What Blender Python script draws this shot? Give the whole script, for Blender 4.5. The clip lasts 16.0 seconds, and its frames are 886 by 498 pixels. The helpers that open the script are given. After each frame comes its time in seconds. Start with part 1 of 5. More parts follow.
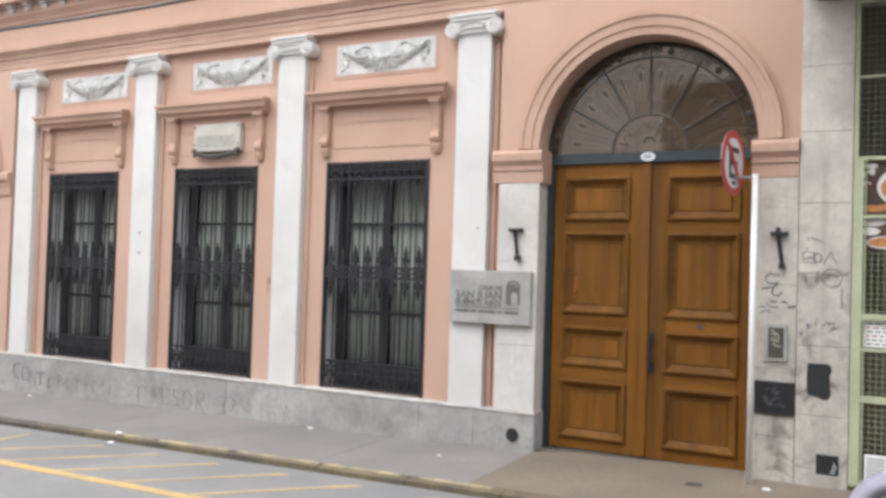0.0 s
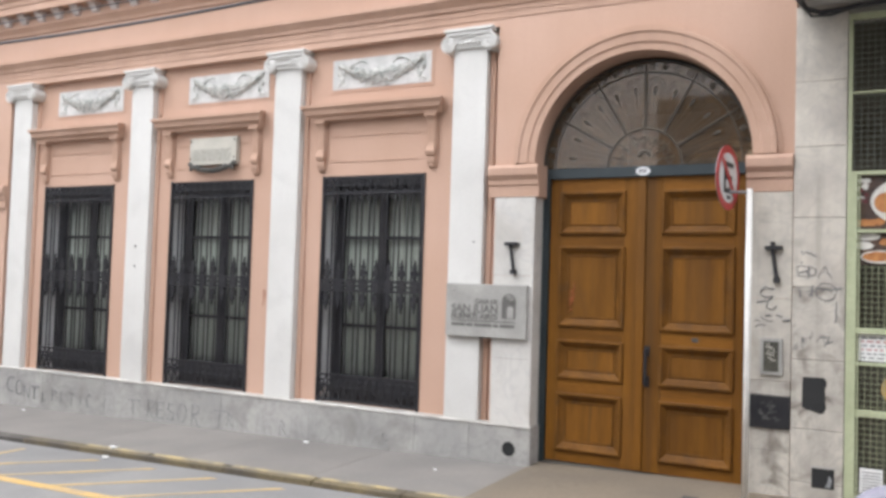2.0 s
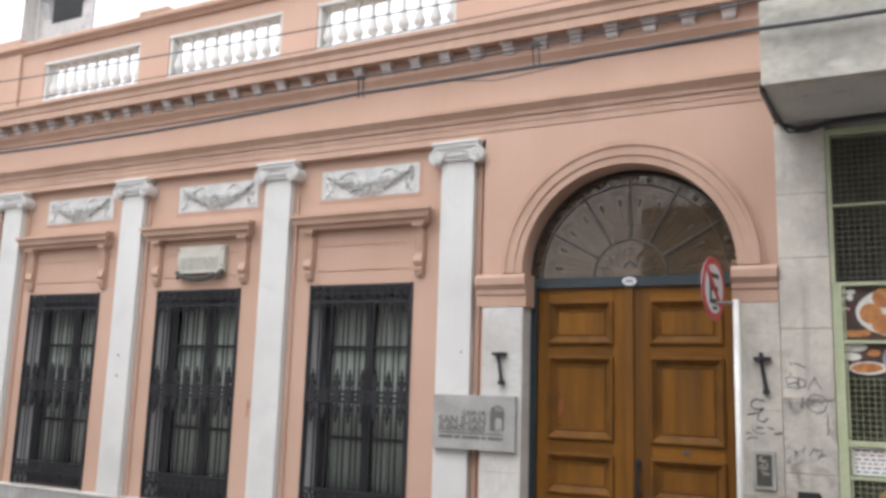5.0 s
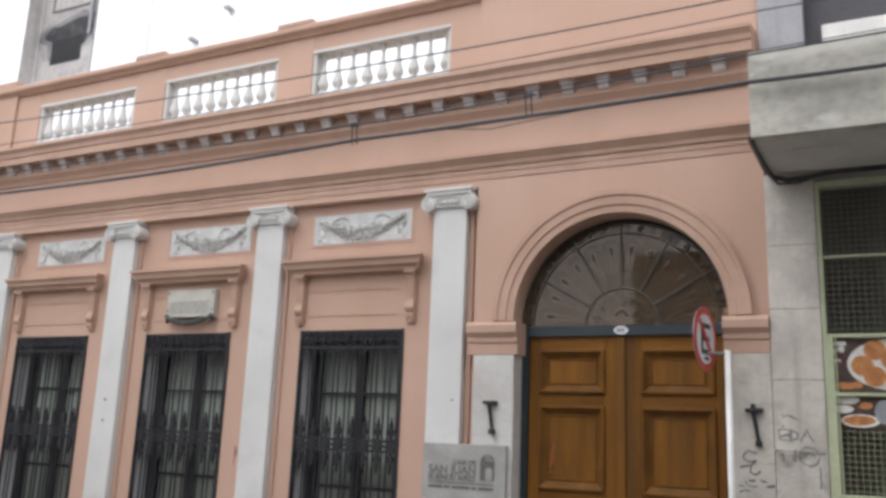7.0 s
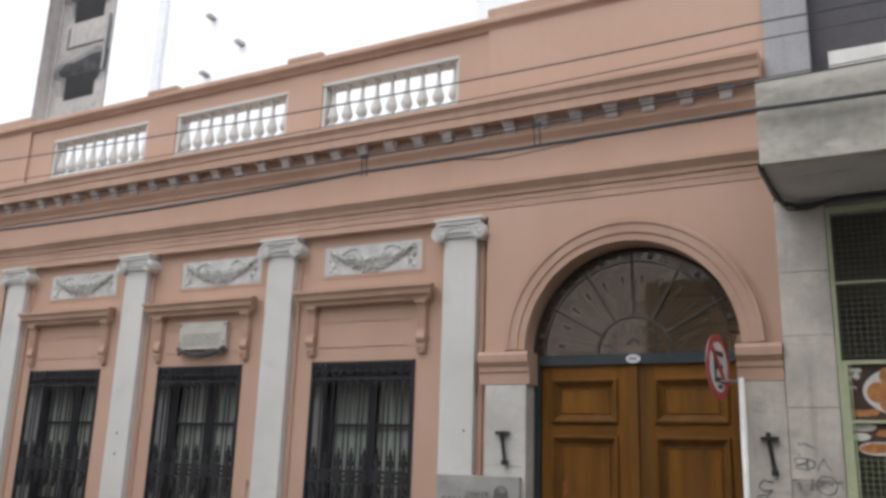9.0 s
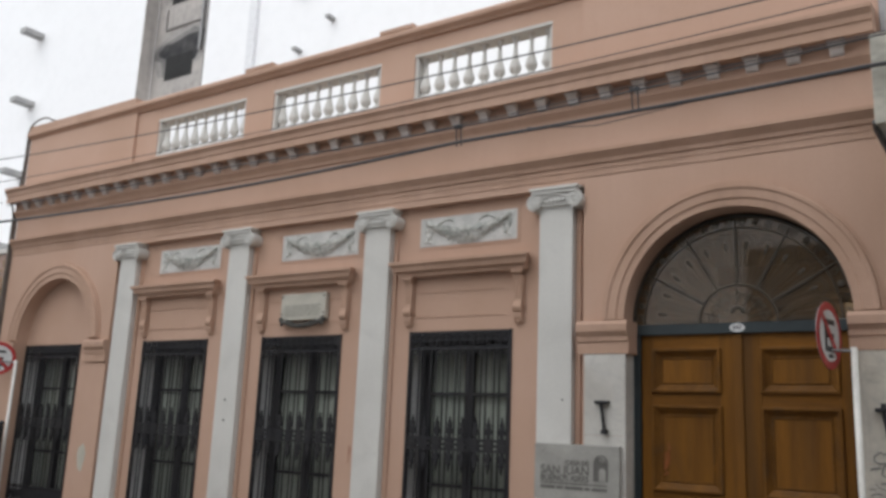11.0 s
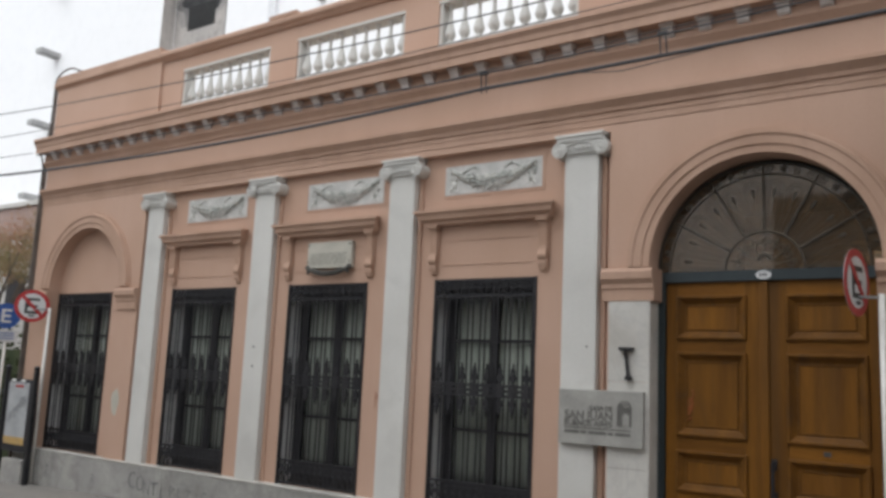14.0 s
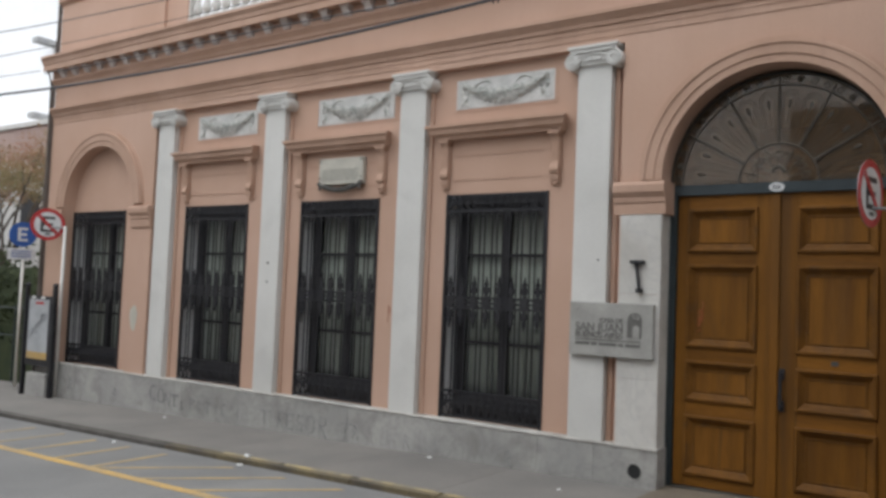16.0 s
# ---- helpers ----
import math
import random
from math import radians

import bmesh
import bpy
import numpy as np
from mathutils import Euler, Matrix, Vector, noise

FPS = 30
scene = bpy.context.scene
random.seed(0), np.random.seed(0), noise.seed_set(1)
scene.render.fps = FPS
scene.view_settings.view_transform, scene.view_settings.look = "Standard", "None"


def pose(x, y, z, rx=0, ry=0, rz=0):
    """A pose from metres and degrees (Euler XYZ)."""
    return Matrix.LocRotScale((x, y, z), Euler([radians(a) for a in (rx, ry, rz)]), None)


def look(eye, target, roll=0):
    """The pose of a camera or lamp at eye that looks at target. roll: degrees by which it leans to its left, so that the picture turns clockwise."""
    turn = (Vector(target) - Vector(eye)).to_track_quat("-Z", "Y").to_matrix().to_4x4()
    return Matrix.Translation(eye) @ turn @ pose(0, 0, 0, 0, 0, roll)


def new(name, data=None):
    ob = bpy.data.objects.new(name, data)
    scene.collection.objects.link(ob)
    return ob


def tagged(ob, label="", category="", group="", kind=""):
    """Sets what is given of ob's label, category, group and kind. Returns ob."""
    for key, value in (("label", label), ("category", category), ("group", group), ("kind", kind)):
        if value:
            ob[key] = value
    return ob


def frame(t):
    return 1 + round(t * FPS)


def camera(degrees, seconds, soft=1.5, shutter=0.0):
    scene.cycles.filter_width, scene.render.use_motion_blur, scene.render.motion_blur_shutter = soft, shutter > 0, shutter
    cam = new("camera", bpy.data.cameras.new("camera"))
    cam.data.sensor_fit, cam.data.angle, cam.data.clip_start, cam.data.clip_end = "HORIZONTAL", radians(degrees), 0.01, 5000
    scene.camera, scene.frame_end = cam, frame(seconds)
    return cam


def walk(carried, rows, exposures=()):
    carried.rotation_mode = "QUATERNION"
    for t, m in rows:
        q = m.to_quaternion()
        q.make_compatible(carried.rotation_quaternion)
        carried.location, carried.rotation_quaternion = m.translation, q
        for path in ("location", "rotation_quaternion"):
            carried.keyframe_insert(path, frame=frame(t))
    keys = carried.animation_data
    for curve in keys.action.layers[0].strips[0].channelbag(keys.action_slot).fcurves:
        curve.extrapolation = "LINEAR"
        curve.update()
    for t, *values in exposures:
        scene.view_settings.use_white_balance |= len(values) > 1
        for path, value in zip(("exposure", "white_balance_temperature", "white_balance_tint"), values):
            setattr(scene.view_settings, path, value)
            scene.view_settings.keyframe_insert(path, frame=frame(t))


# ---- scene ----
cam = camera(55.0, 16.0, soft=3.3)
PATH = [
    (0, (5.932, -8.035, 1.752), (4.977, -6.278, 1.802), 1.8),
    (0.5, (5.918, -8.054, 1.762), (4.967, -6.296, 1.823), 1.9),
    (1, (5.929, -8.061, 1.756), (4.984, -6.3, 1.825), 1.7),
    (1.5, (5.939, -8.047, 1.761), (4.993, -6.287, 1.838), 1.7),
    (2, (5.926, -8.062, 1.767), (4.983, -6.301, 1.846), 1.8),
    (2.5, (5.94, -8.04, 1.756), (4.989, -6.283, 1.841), 1.8),
    (3, (5.942, -8.033, 1.759), (4.994, -6.275, 1.882), 1.9),
    (3.5, (5.947, -8.031, 1.773), (4.999, -6.279, 1.958), 1.8),
    (4, (5.939, -8.059, 1.789), (5.006, -6.307, 2.035), 1.6),
    (6.5, (5.914, -8.058, 1.842), (5.017, -6.315, 2.239), 2.3),
    (7, (5.928, -8.054, 1.853), (5.037, -6.315, 2.278), 2.3),
    (7.5, (5.934, -8.06, 1.859), (5.043, -6.329, 2.316), 2.2),
    (8, (5.933, -8.067, 1.857), (5.045, -6.343, 2.348), 2.3),
    (8.2, (5.936, -8.063, 1.857), (5.05, -6.341, 2.357), 2.2),
    (10.3, (5.925, -8.067, 1.874), (4.902, -6.406, 2.315), 2.1),
    (10.5, (5.913, -8.07, 1.872), (4.863, -6.423, 2.304), 2.3),
    (11, (5.883, -8.092, 1.859), (4.787, -6.471, 2.273), 2.4),
    (11.5, (5.881, -8.103, 1.846), (4.756, -6.499, 2.249), 2.4),
    (12, (5.877, -8.096, 1.836), (4.724, -6.51, 2.229), 2.4),
    (12.5, (5.862, -8.097, 1.827), (4.71, -6.51, 2.22), 2.5),
    (13, (5.859, -8.102, 1.82), (4.713, -6.51, 2.21), 2.5),
    (13.5, (5.874, -8.113, 1.821), (4.729, -6.513, 2.178), 2.4),
    (14, (5.891, -8.11, 1.818), (4.74, -6.502, 2.117), 2.6),
    (14.5, (5.895, -8.116, 1.812), (4.737, -6.504, 2.056), 2.5),
    (15, (5.913, -8.126, 1.793), (4.746, -6.513, 1.989), 2.5),
    (15.5, (5.912, -8.142, 1.783), (4.738, -6.529, 1.926), 2.5),
    (16, (5.897, -8.128, 1.78), (4.72, -6.515, 1.887), 2.3),
]
EXPOSURE = [(0.0, 0.80, 6200, 12), (4.0, 0.67, 6200, 12), (6.5, 0.31, 6150, 12), (8.0, 0.07, 6200, 12), (10.5, -0.27, 6300, 10), (12.5, -0.32, 6350, 9), (16.0, -0.14, 6200, 9)]
walk(cam, [(t, look(eye, target, roll)) for t, eye, target, roll in PATH], EXPOSURE)

# ---- light ----
world = bpy.data.worlds.new("overcast_sky")
scene.world = world
world.use_nodes = True
wn, wl = world.node_tree.nodes, world.node_tree.links
sky = wn.new("ShaderNodeTexSky")
sky.sky_type, sky.sun_disc = "NISHITA", False
sky.sun_elevation, sky.sun_rotation = radians(58), radians(200)
sky.dust_density, sky.air_density = 6.0, 1.5
grey = wn.new("ShaderNodeHueSaturation")
grey.inputs["Saturation"].default_value = 0.12
cloud = wn.new("ShaderNodeMix")
cloud.data_type = "RGBA"
cloud.inputs["Factor"].default_value = 0.72
cloud.inputs["B"].default_value = (15.5, 15.7, 16.0, 1)
back = wn["Background"]
back.inputs["Strength"].default_value = 0.15
wl.new(sky.outputs[0], grey.inputs["Color"])
wl.new(grey.outputs[0], cloud.inputs["A"])
wl.new(cloud.outputs["Result"], back.inputs["Color"])
sun = new("sun", bpy.data.lights.new("sun", "SUN"))
sun.data.energy, sun.data.angle, sun.data.color = 0.5, radians(25), (1.0, 0.97, 0.92)
sun.matrix_world = look((-6, -10, 18), (0, 0, 0))

# ---- materials ----


def mat(name, c1, c2, rough=0.8, s1=1.2, s2=28.0, bump=0.15, metal=0.0, stretch=(1, 1, 1), streak=0.0, streak_color=(0.1, 0.09, 0.08),
        fine=0.35, spec=0.4, coat=0.0, vary=0.0, vein=0.0, vein_color=(0.3, 0.3, 0.32), rot=(0, 0, 0), stain=0.0, stain_color=(0.14, 0.125, 0.11), stain_scale=3.2, stain_edge=(0.53, 0.72)):
    """A two-scale mottled surface; streak: dirt that runs down; vein: marble veins; vary: lightness from piece to piece."""
    m = bpy.data.materials.new(name)
    m.use_nodes = True
    n, k = m.node_tree.nodes, m.node_tree.links
    b = n["Principled BSDF"]
    geo = n.new("ShaderNodeNewGeometry")
    mp = n.new("ShaderNodeMapping")
    mp.inputs["Scale"].default_value = stretch
    mp.inputs["Rotation"].default_value = rot
    k.new(geo.outputs["Position"], mp.inputs["Vector"])

    def noise_at(scale, detail=6.0, distortion=0.0, vec=None):
        t = n.new("ShaderNodeTexNoise")
        t.inputs["Scale"].default_value, t.inputs["Detail"].default_value, t.inputs["Distortion"].default_value = scale, detail, distortion
        k.new((vec or mp).outputs[0], t.inputs["Vector"])
        return t.outputs["Fac"]

    def remap(fac, a, z):
        r = n.new("ShaderNodeMapRange")
        r.inputs["From Min"].default_value, r.inputs["From Max"].default_value = a, z
        k.new(fac, r.inputs["Value"])
        return r.outputs["Result"]

    def blend(fac, a, z):
        x = n.new("ShaderNodeMix")
        x.data_type = "RGBA"
        if isinstance(fac, float):
            x.inputs["Factor"].default_value = fac
        else:
            k.new(fac, x.inputs["Factor"])
        for sock, v in (("A", a), ("B", z)):
            if isinstance(v, tuple):
                x.inputs[sock].default_value = (*v[:3], 1)
            else:
                k.new(v, x.inputs[sock])
        return x.outputs["Result"]

    def times(fac, v):
        x = n.new("ShaderNodeMath")
        x.operation = "MULTIPLY"
        k.new(fac, x.inputs[0])
        x.inputs[1].default_value = v
        return x.outputs[0]

    big = remap(noise_at(s1), 0.35, 0.65)
    small = noise_at(s2, 8.0)
    col = blend(big, c1, c2)
    dark = tuple(0.72 * v for v in c2)
    col = blend(times(remap(small, 0.45, 0.75), fine), col, dark)
    if vein:
        v = noise_at(s1 * 1.7, 9.0, 1.6)
        ab = n.new("ShaderNodeMath")
        ab.operation = "SUBTRACT"
        k.new(v, ab.inputs[0])
        ab.inputs[1].default_value = 0.5
        ab2 = n.new("ShaderNodeMath")
        ab2.operation = "ABSOLUTE"
        k.new(ab.outputs[0], ab2.inputs[0])
        col = blend(times(remap(ab2.outputs[0], 0.045, 0.0), vein), col, vein_color)
    if streak:
        ms = n.new("ShaderNodeMapping")
        ms.inputs["Scale"].default_value = (5.0, 5.0, 0.45)
        k.new(geo.outputs["Position"], ms.inputs["Vector"])
        col = blend(times(remap(noise_at(1.6, 7.0, 0.4, ms), 0.5, 0.8), streak), col, streak_color)
    if stain:
        col = blend(times(remap(noise_at(stain_scale, 9.0, 0.8), *stain_edge), stain), col, stain_color)
    if vary:
        info = n.new("ShaderNodeObjectInfo")
        hs = n.new("ShaderNodeHueSaturation")
        k.new(col, hs.inputs["Color"])
        r = n.new("ShaderNodeMapRange")
        r.inputs["To Min"].default_value, r.inputs["To Max"].default_value = 1 - vary, 1 + vary
        k.new(info.outputs["Random"], r.inputs["Value"])
        k.new(r.outputs[0], hs.inputs["Value"])
        col = hs.outputs[0]
    k.new(col, b.inputs["Base Color"])
    rr = n.new("ShaderNodeMapRange")
    rr.inputs["To Min"].default_value, rr.inputs["To Max"].default_value = max(0.02, rough - 0.1), min(1.0, rough + 0.1)
    k.new(small, rr.inputs["Value"])
    k.new(rr.outputs[0], b.inputs["Roughness"])
    b.inputs["Metallic"].default_value = metal
    b.inputs["Specular IOR Level"].default_value = spec
    b.inputs["Coat Weight"].default_value = coat
    if bump:
        bp = n.new("ShaderNodeBump")
        bp.inputs["Strength"].default_value, bp.inputs["Distance"].default_value = bump, 0.01
        k.new(small, bp.inputs["Height"])
        k.new(bp.outputs[0], b.inputs["Normal"])
    return m


def glass_mat(name, tint=(0.97, 0.99, 0.98)):
    m = bpy.data.materials.new(name)
    m.use_nodes = True
    b = m.node_tree.nodes["Principled BSDF"]
    b.inputs["Base Color"].default_value = (*tint, 1)
    b.inputs["Roughness"].default_value = 0.03
    b.inputs["Transmission Weight"].default_value = 1.0
    b.inputs["IOR"].default_value = 1.45
    return m


PINK = mat("salmon_plaster", (0.505, 0.337, 0.256), (0.465, 0.303, 0.222), 0.85, 0.7, 40, 0.12, streak=0.13, streak_color=(0.38, 0.24, 0.19), fine=0.12)
PINK_TRIM = mat("salmon_trim", (0.48, 0.318, 0.237), (0.42, 0.270, 0.194), 0.85, 1.5, 40, 0.12, streak=0.3, streak_color=(0.33, 0.21, 0.17), fine=0.15)
WHITE = mat("white_lime_paint", (0.61, 0.598, 0.567), (0.54, 0.528, 0.498), 0.8, 0.9, 35, 0.15, streak=0.3, streak_color=(0.50, 0.49, 0.47), fine=0.15, stain=0.3, stain_color=(0.42, 0.41, 0.39), stain_scale=2.0)
RELIEF = mat("white_stucco", (0.60, 0.585, 0.56), (0.47, 0.465, 0.445), 0.85, 6, 40, 0.3, fine=0.3)
MARBLE = mat("white_marble", (0.61, 0.59, 0.55), (0.51, 0.49, 0.455), 0.55, 1.6, 20, 0.08, vein=0.35, vein_color=(0.40, 0.39, 0.38), vary=0.05,
             streak=0.3, streak_color=(0.42, 0.38, 0.33), fine=0.2, stain=0.35, stain_color=(0.34, 0.305, 0.26), stain_scale=2.4)
MARBLE_DIRTY = mat("grey_marble", (0.40, 0.388, 0.362), (0.305, 0.297, 0.282), 0.6, 1.8, 18, 0.1, vein=0.3, vein_color=(0.20, 0.195, 0.19), vary=0.08,
                   streak=0.3, streak_color=(0.25, 0.24, 0.23), fine=0.4, stain=0.5, stain_color=(0.17, 0.16, 0.15), stain_scale=2.6, stain_edge=(0.51, 0.67))
MARBLE_PIER = mat("stained_marble", (0.56, 0.52, 0.445), (0.43, 0.395, 0.345), 0.55, 2.6, 9, 0.1, vein=0.3, vein_color=(0.33, 0.31, 0.29), vary=0.07,
                  streak=0.55, streak_color=(0.21, 0.18, 0.15), fine=0.4, stain=0.35, stain_color=(0.22, 0.19, 0.155), stain_scale=3.0)
MARBLE_SOILED = mat("soiled_marble", (0.52, 0.485, 0.42), (0.38, 0.35, 0.305), 0.6, 3.4, 9, 0.12, vein=0.35, vein_color=(0.26, 0.24, 0.22), vary=0.08,
                    streak=0.6, streak_color=(0.17, 0.15, 0.125), fine=0.5, stain=0.75, stain_color=(0.13, 0.11, 0.09), stain_scale=3.6, stain_edge=(0.52, 0.63))
MARBLE_CAP = mat("worn_marble_edge", (0.60, 0.575, 0.53), (0.40, 0.385, 0.355), 0.55, 4, 20, 0.1, fine=0.3, stain=0.4, stain_scale=5.0)
WOOD_RAIL = mat("varnished_rail_wood", (0.195, 0.082, 0.012), (0.116, 0.048, 0.008), 0.55, 1.8, 20, 0.08, stretch=(0.5, 5, 5), spec=0.15, fine=0.5, vary=0.16, stain=0.5, stain_color=(0.10, 0.052, 0.02), stain_scale=1.8)
WOOD = mat("varnished_wood", (0.205, 0.087, 0.012), (0.122, 0.051, 0.008), 0.55, 1.4, 16, 0.08, stretch=(5, 5, 0.4), spec=0.15, fine=0.4, vary=0.12, streak=0.45, streak_color=(0.10, 0.048, 0.018), stain=0.65, stain_color=(0.085, 0.042, 0.014), stain_scale=1.1)
WOOD_DARK = mat("door_moulding", (0.170, 0.073, 0.012), (0.104, 0.045, 0.009), 0.6, 2.2, 26, 0.08, spec=0.15, stretch=(2, 2, 1), fine=0.6, stain=0.5, stain_color=(0.075, 0.045, 0.022), stain_scale=4.0)
IRON = mat("black_iron", (0.018, 0.018, 0.022), (0.028, 0.027, 0.029), 0.5, 5, 60, 0.2, metal=0.3, spec=0.5)
IRON_DUSTY = mat("dusty_fanlight_iron", (0.075, 0.063, 0.050), (0.11, 0.093, 0.075), 0.7, 6, 60, 0.2)
IRON_GREEN = mat("dark_green_paint", (0.026, 0.036, 0.040), (0.019, 0.028, 0.032), 0.5, 4, 60, 0.1)
FRAME_DARK = mat("dark_window_paint", (0.018, 0.018, 0.022), (0.028, 0.026, 0.028), 0.5, 4, 50, 0.1)
CURTAIN = mat("pale_curtain", (0.48, 0.505, 0.455), (0.39, 0.415, 0.37), 0.95, 2, 60, 0.2, stretch=(4, 4, 0.4))
REVEAL = mat("pale_reveal", (0.80, 0.80, 0.80), (0.72, 0.72, 0.72), 0.85, 2, 40, 0.1)
GLASS = glass_mat("window_glass")
DUSTY = glass_mat("dusty_fanlight_glass", (0.56, 0.40, 0.25))
DUSTY.node_tree.nodes["Principled BSDF"].inputs["Transmission Weight"].default_value = 0.92
DUSTY.node_tree.nodes["Principled BSDF"].inputs["IOR"].default_value = 1.37
DUSTY.node_tree.nodes["Principled BSDF"].inputs["Roughness"].default_value = 0.02
DUSTY.node_tree.nodes["Principled BSDF"].inputs["Specular IOR Level"].default_value = 0.15
STONE = mat("grey_cement_plaque", (0.37, 0.36, 0.335), (0.29, 0.282, 0.262), 0.85, 4, 50, 0.25, fine=0.4)
STONE_DARK = mat("dark_plaque_relief", (0.15, 0.145, 0.135), (0.11, 0.105, 0.098), 0.85, 8, 50, 0.2)
TABLET = mat("pale_stone_tablet", (0.50, 0.475, 0.41), (0.42, 0.40, 0.345), 0.75, 4, 40, 0.15)
BRONZE = mat("dark_bronze", (0.085, 0.082, 0.075), (0.13, 0.125, 0.115), 0.5, 8, 50, 0.2, metal=0.6)
ASPHALT = mat("grey_road_concrete", (0.215, 0.21, 0.20), (0.165, 0.162, 0.157), 0.9, 0.5, 60, 0.3, fine=0.4, stain=0.3, stain_color=(0.13, 0.13, 0.13), stain_scale=1.2)
PAVEMENT = mat("pavement_concrete", (0.205, 0.19, 0.172), (0.16, 0.15, 0.138), 0.9, 0.8, 50, 0.25, fine=0.4, vary=0.05, stain=0.35, stain_color=(0.135, 0.13, 0.12), stain_scale=1.7)
KERB = mat("worn_kerb_stone", (0.11, 0.10, 0.088), (0.07, 0.064, 0.055), 0.9, 3, 40, 0.35)
KERB_YELLOW = mat("worn_yellow_kerb_paint", (0.165, 0.13, 0.07), (0.085, 0.073, 0.055), 0.85, 2.6, 30, 0.3, fine=0.5)
KERB_PAINT = mat("pale_worn_kerb_paint", (0.42, 0.33, 0.16), (0.20, 0.175, 0.13), 0.85, 5.0, 40, 0.2, fine=0.6)
YELLOW = mat("yellow_road_paint", (0.56, 0.355, 0.10), (0.38, 0.275, 0.14), 0.85, 3.0, 40, 0.2, fine=0.5)
YELLOW_FADED = mat("faded_yellow_road_paint", (0.50, 0.345, 0.135), (0.30, 0.245, 0.165), 0.85, 1.6, 40, 0.2, fine=0.5)
CONCRETE = mat("stained_concrete", (0.48, 0.455, 0.39), (0.32, 0.305, 0.265), 0.9, 2.6, 16, 0.35, streak=0.15, streak_color=(0.58, 0.56, 0.52), fine=0.5, stretch=(0.8, 0.8, 1.3), stain=0.45, stain_color=(0.62, 0.595, 0.53), stain_scale=2.2, stain_edge=(0.54, 0.61))
CONCRETE_DARK = mat("pale_slab_soffit", (0.55, 0.535, 0.51), (0.46, 0.45, 0.43), 0.9, 2, 30, 0.2)
GREEN = mat("pale_green_metal", (0.46, 0.49, 0.32), (0.38, 0.41, 0.26), 0.55, 4, 40, 0.1, streak=0.3, streak_color=(0.22, 0.22, 0.14))
MESHWIRE = mat("painted_wire", (0.40, 0.42, 0.28), (0.34, 0.36, 0.24), 0.6, 5, 40, 0.0)
WIRE_DARK = mat("grey_wire", (0.21, 0.22, 0.185), (0.17, 0.175, 0.15), 0.6, 5, 40, 0.0)
SHOP_DARK = mat("shop_gloom", (0.085, 0.08, 0.062), (0.14, 0.128, 0.10), 0.8, 2, 20, 0.0)
TOWER = mat("white_tower_wall", (0.90, 0.90, 0.91), (0.88, 0.88, 0.89), 0.85, 0.15, 3, 0.0, fine=0.1)
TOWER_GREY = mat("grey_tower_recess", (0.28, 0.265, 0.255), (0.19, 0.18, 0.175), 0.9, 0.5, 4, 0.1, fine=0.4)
# shade inside openings, given as one flat black
DARK = mat("opening_shade_black", (0.02, 0.02, 0.02), (0.03, 0.03, 0.03), 0.9, 2, 20, 0.0)
# the hall's dimness is put into this dark brown
ROOM = mat("dim_hall_brown", (0.12, 0.075, 0.048), (0.085, 0.053, 0.034), 0.9, 1.5, 20, 0.1)
SIGN_WHITE = mat("sign_white", (0.66, 0.66, 0.66), (0.58, 0.58, 0.58), 0.45, 6, 40, 0.0)
SIGN_RED = mat("sign_red", (0.45, 0.035, 0.035), (0.38, 0.03, 0.03), 0.45, 6, 40, 0.0)
SIGN_BLACK = mat("sign_black", (0.02, 0.02, 0.022), (0.03, 0.03, 0.03), 0.5, 6, 40, 0.0)
SIGN_BLUE = mat("sign_blue", (0.03, 0.10, 0.34), (0.025, 0.08, 0.28), 0.45, 6, 40, 0.0)
POLE_WHITE = mat("white_painted_steel", (0.78, 0.76, 0.72), (0.66, 0.64, 0.60), 0.5, 3, 40, 0.1, streak=0.3, streak_color=(0.3, 0.25, 0.2))
GALV = mat("grey_steel", (0.34, 0.35, 0.36), (0.28, 0.29, 0.30), 0.45, 4, 40, 0.1, metal=0.5)
CABLE = mat("black_cable", (0.045, 0.045, 0.05), (0.06, 0.06, 0.065), 0.45, 6, 40, 0.0)
PAPER = mat("white_paper", (0.80, 0.80, 0.78), (0.72, 0.72, 0.70), 0.9, 6, 40, 0.1)
INK = mat("faded_spray_ink", (0.10, 0.10, 0.11), (0.20, 0.20, 0.20), 0.9, 12, 60, 0.0)
INK_LIGHT = mat("worn_spray_ink", (0.13, 0.13, 0.135), (0.25, 0.25, 0.25), 0.9, 12, 60, 0.0)
OPP = mat("opposite_render", (0.34, 0.30, 0.26), (0.28, 0.25, 0.22), 0.9, 0.6, 20, 0.1)

# ---- mesh helpers ----


def box(bm, x0, x1, y0, y1, z0, z1, bevel=0.0):
    vs = [bm.verts.new((x, y, z)) for x in (x0, x1) for y in (y0, y1) for z in (z0, z1)]
    fs = [bm.faces.new([vs[i] for i in q]) for q in ((0, 1, 3, 2), (4, 6, 7, 5), (0, 4, 5, 1), (2, 3, 7, 6), (0, 2, 6, 4), (1, 5, 7, 3))]
    if bevel:
        es = list({e for f in fs for e in f.edges})
        bmesh.ops.bevel(bm, geom=es, offset=bevel, segments=2, affect="EDGES", profile=0.6)
    return bm


def extrude_x(bm, prof, x0, x1):
    """A closed profile of (y, z) carried along x."""
    a = [bm.verts.new((x0, y, z)) for y, z in prof]
    b = [bm.verts.new((x1, y, z)) for y, z in prof]
    n = len(prof)
    for i in range(n):
        bm.faces.new((a[i], a[(i + 1) % n], b[(i + 1) % n], b[i]))
    bm.faces.new(list(reversed(a)))
    bm.faces.new(b)
    return bm


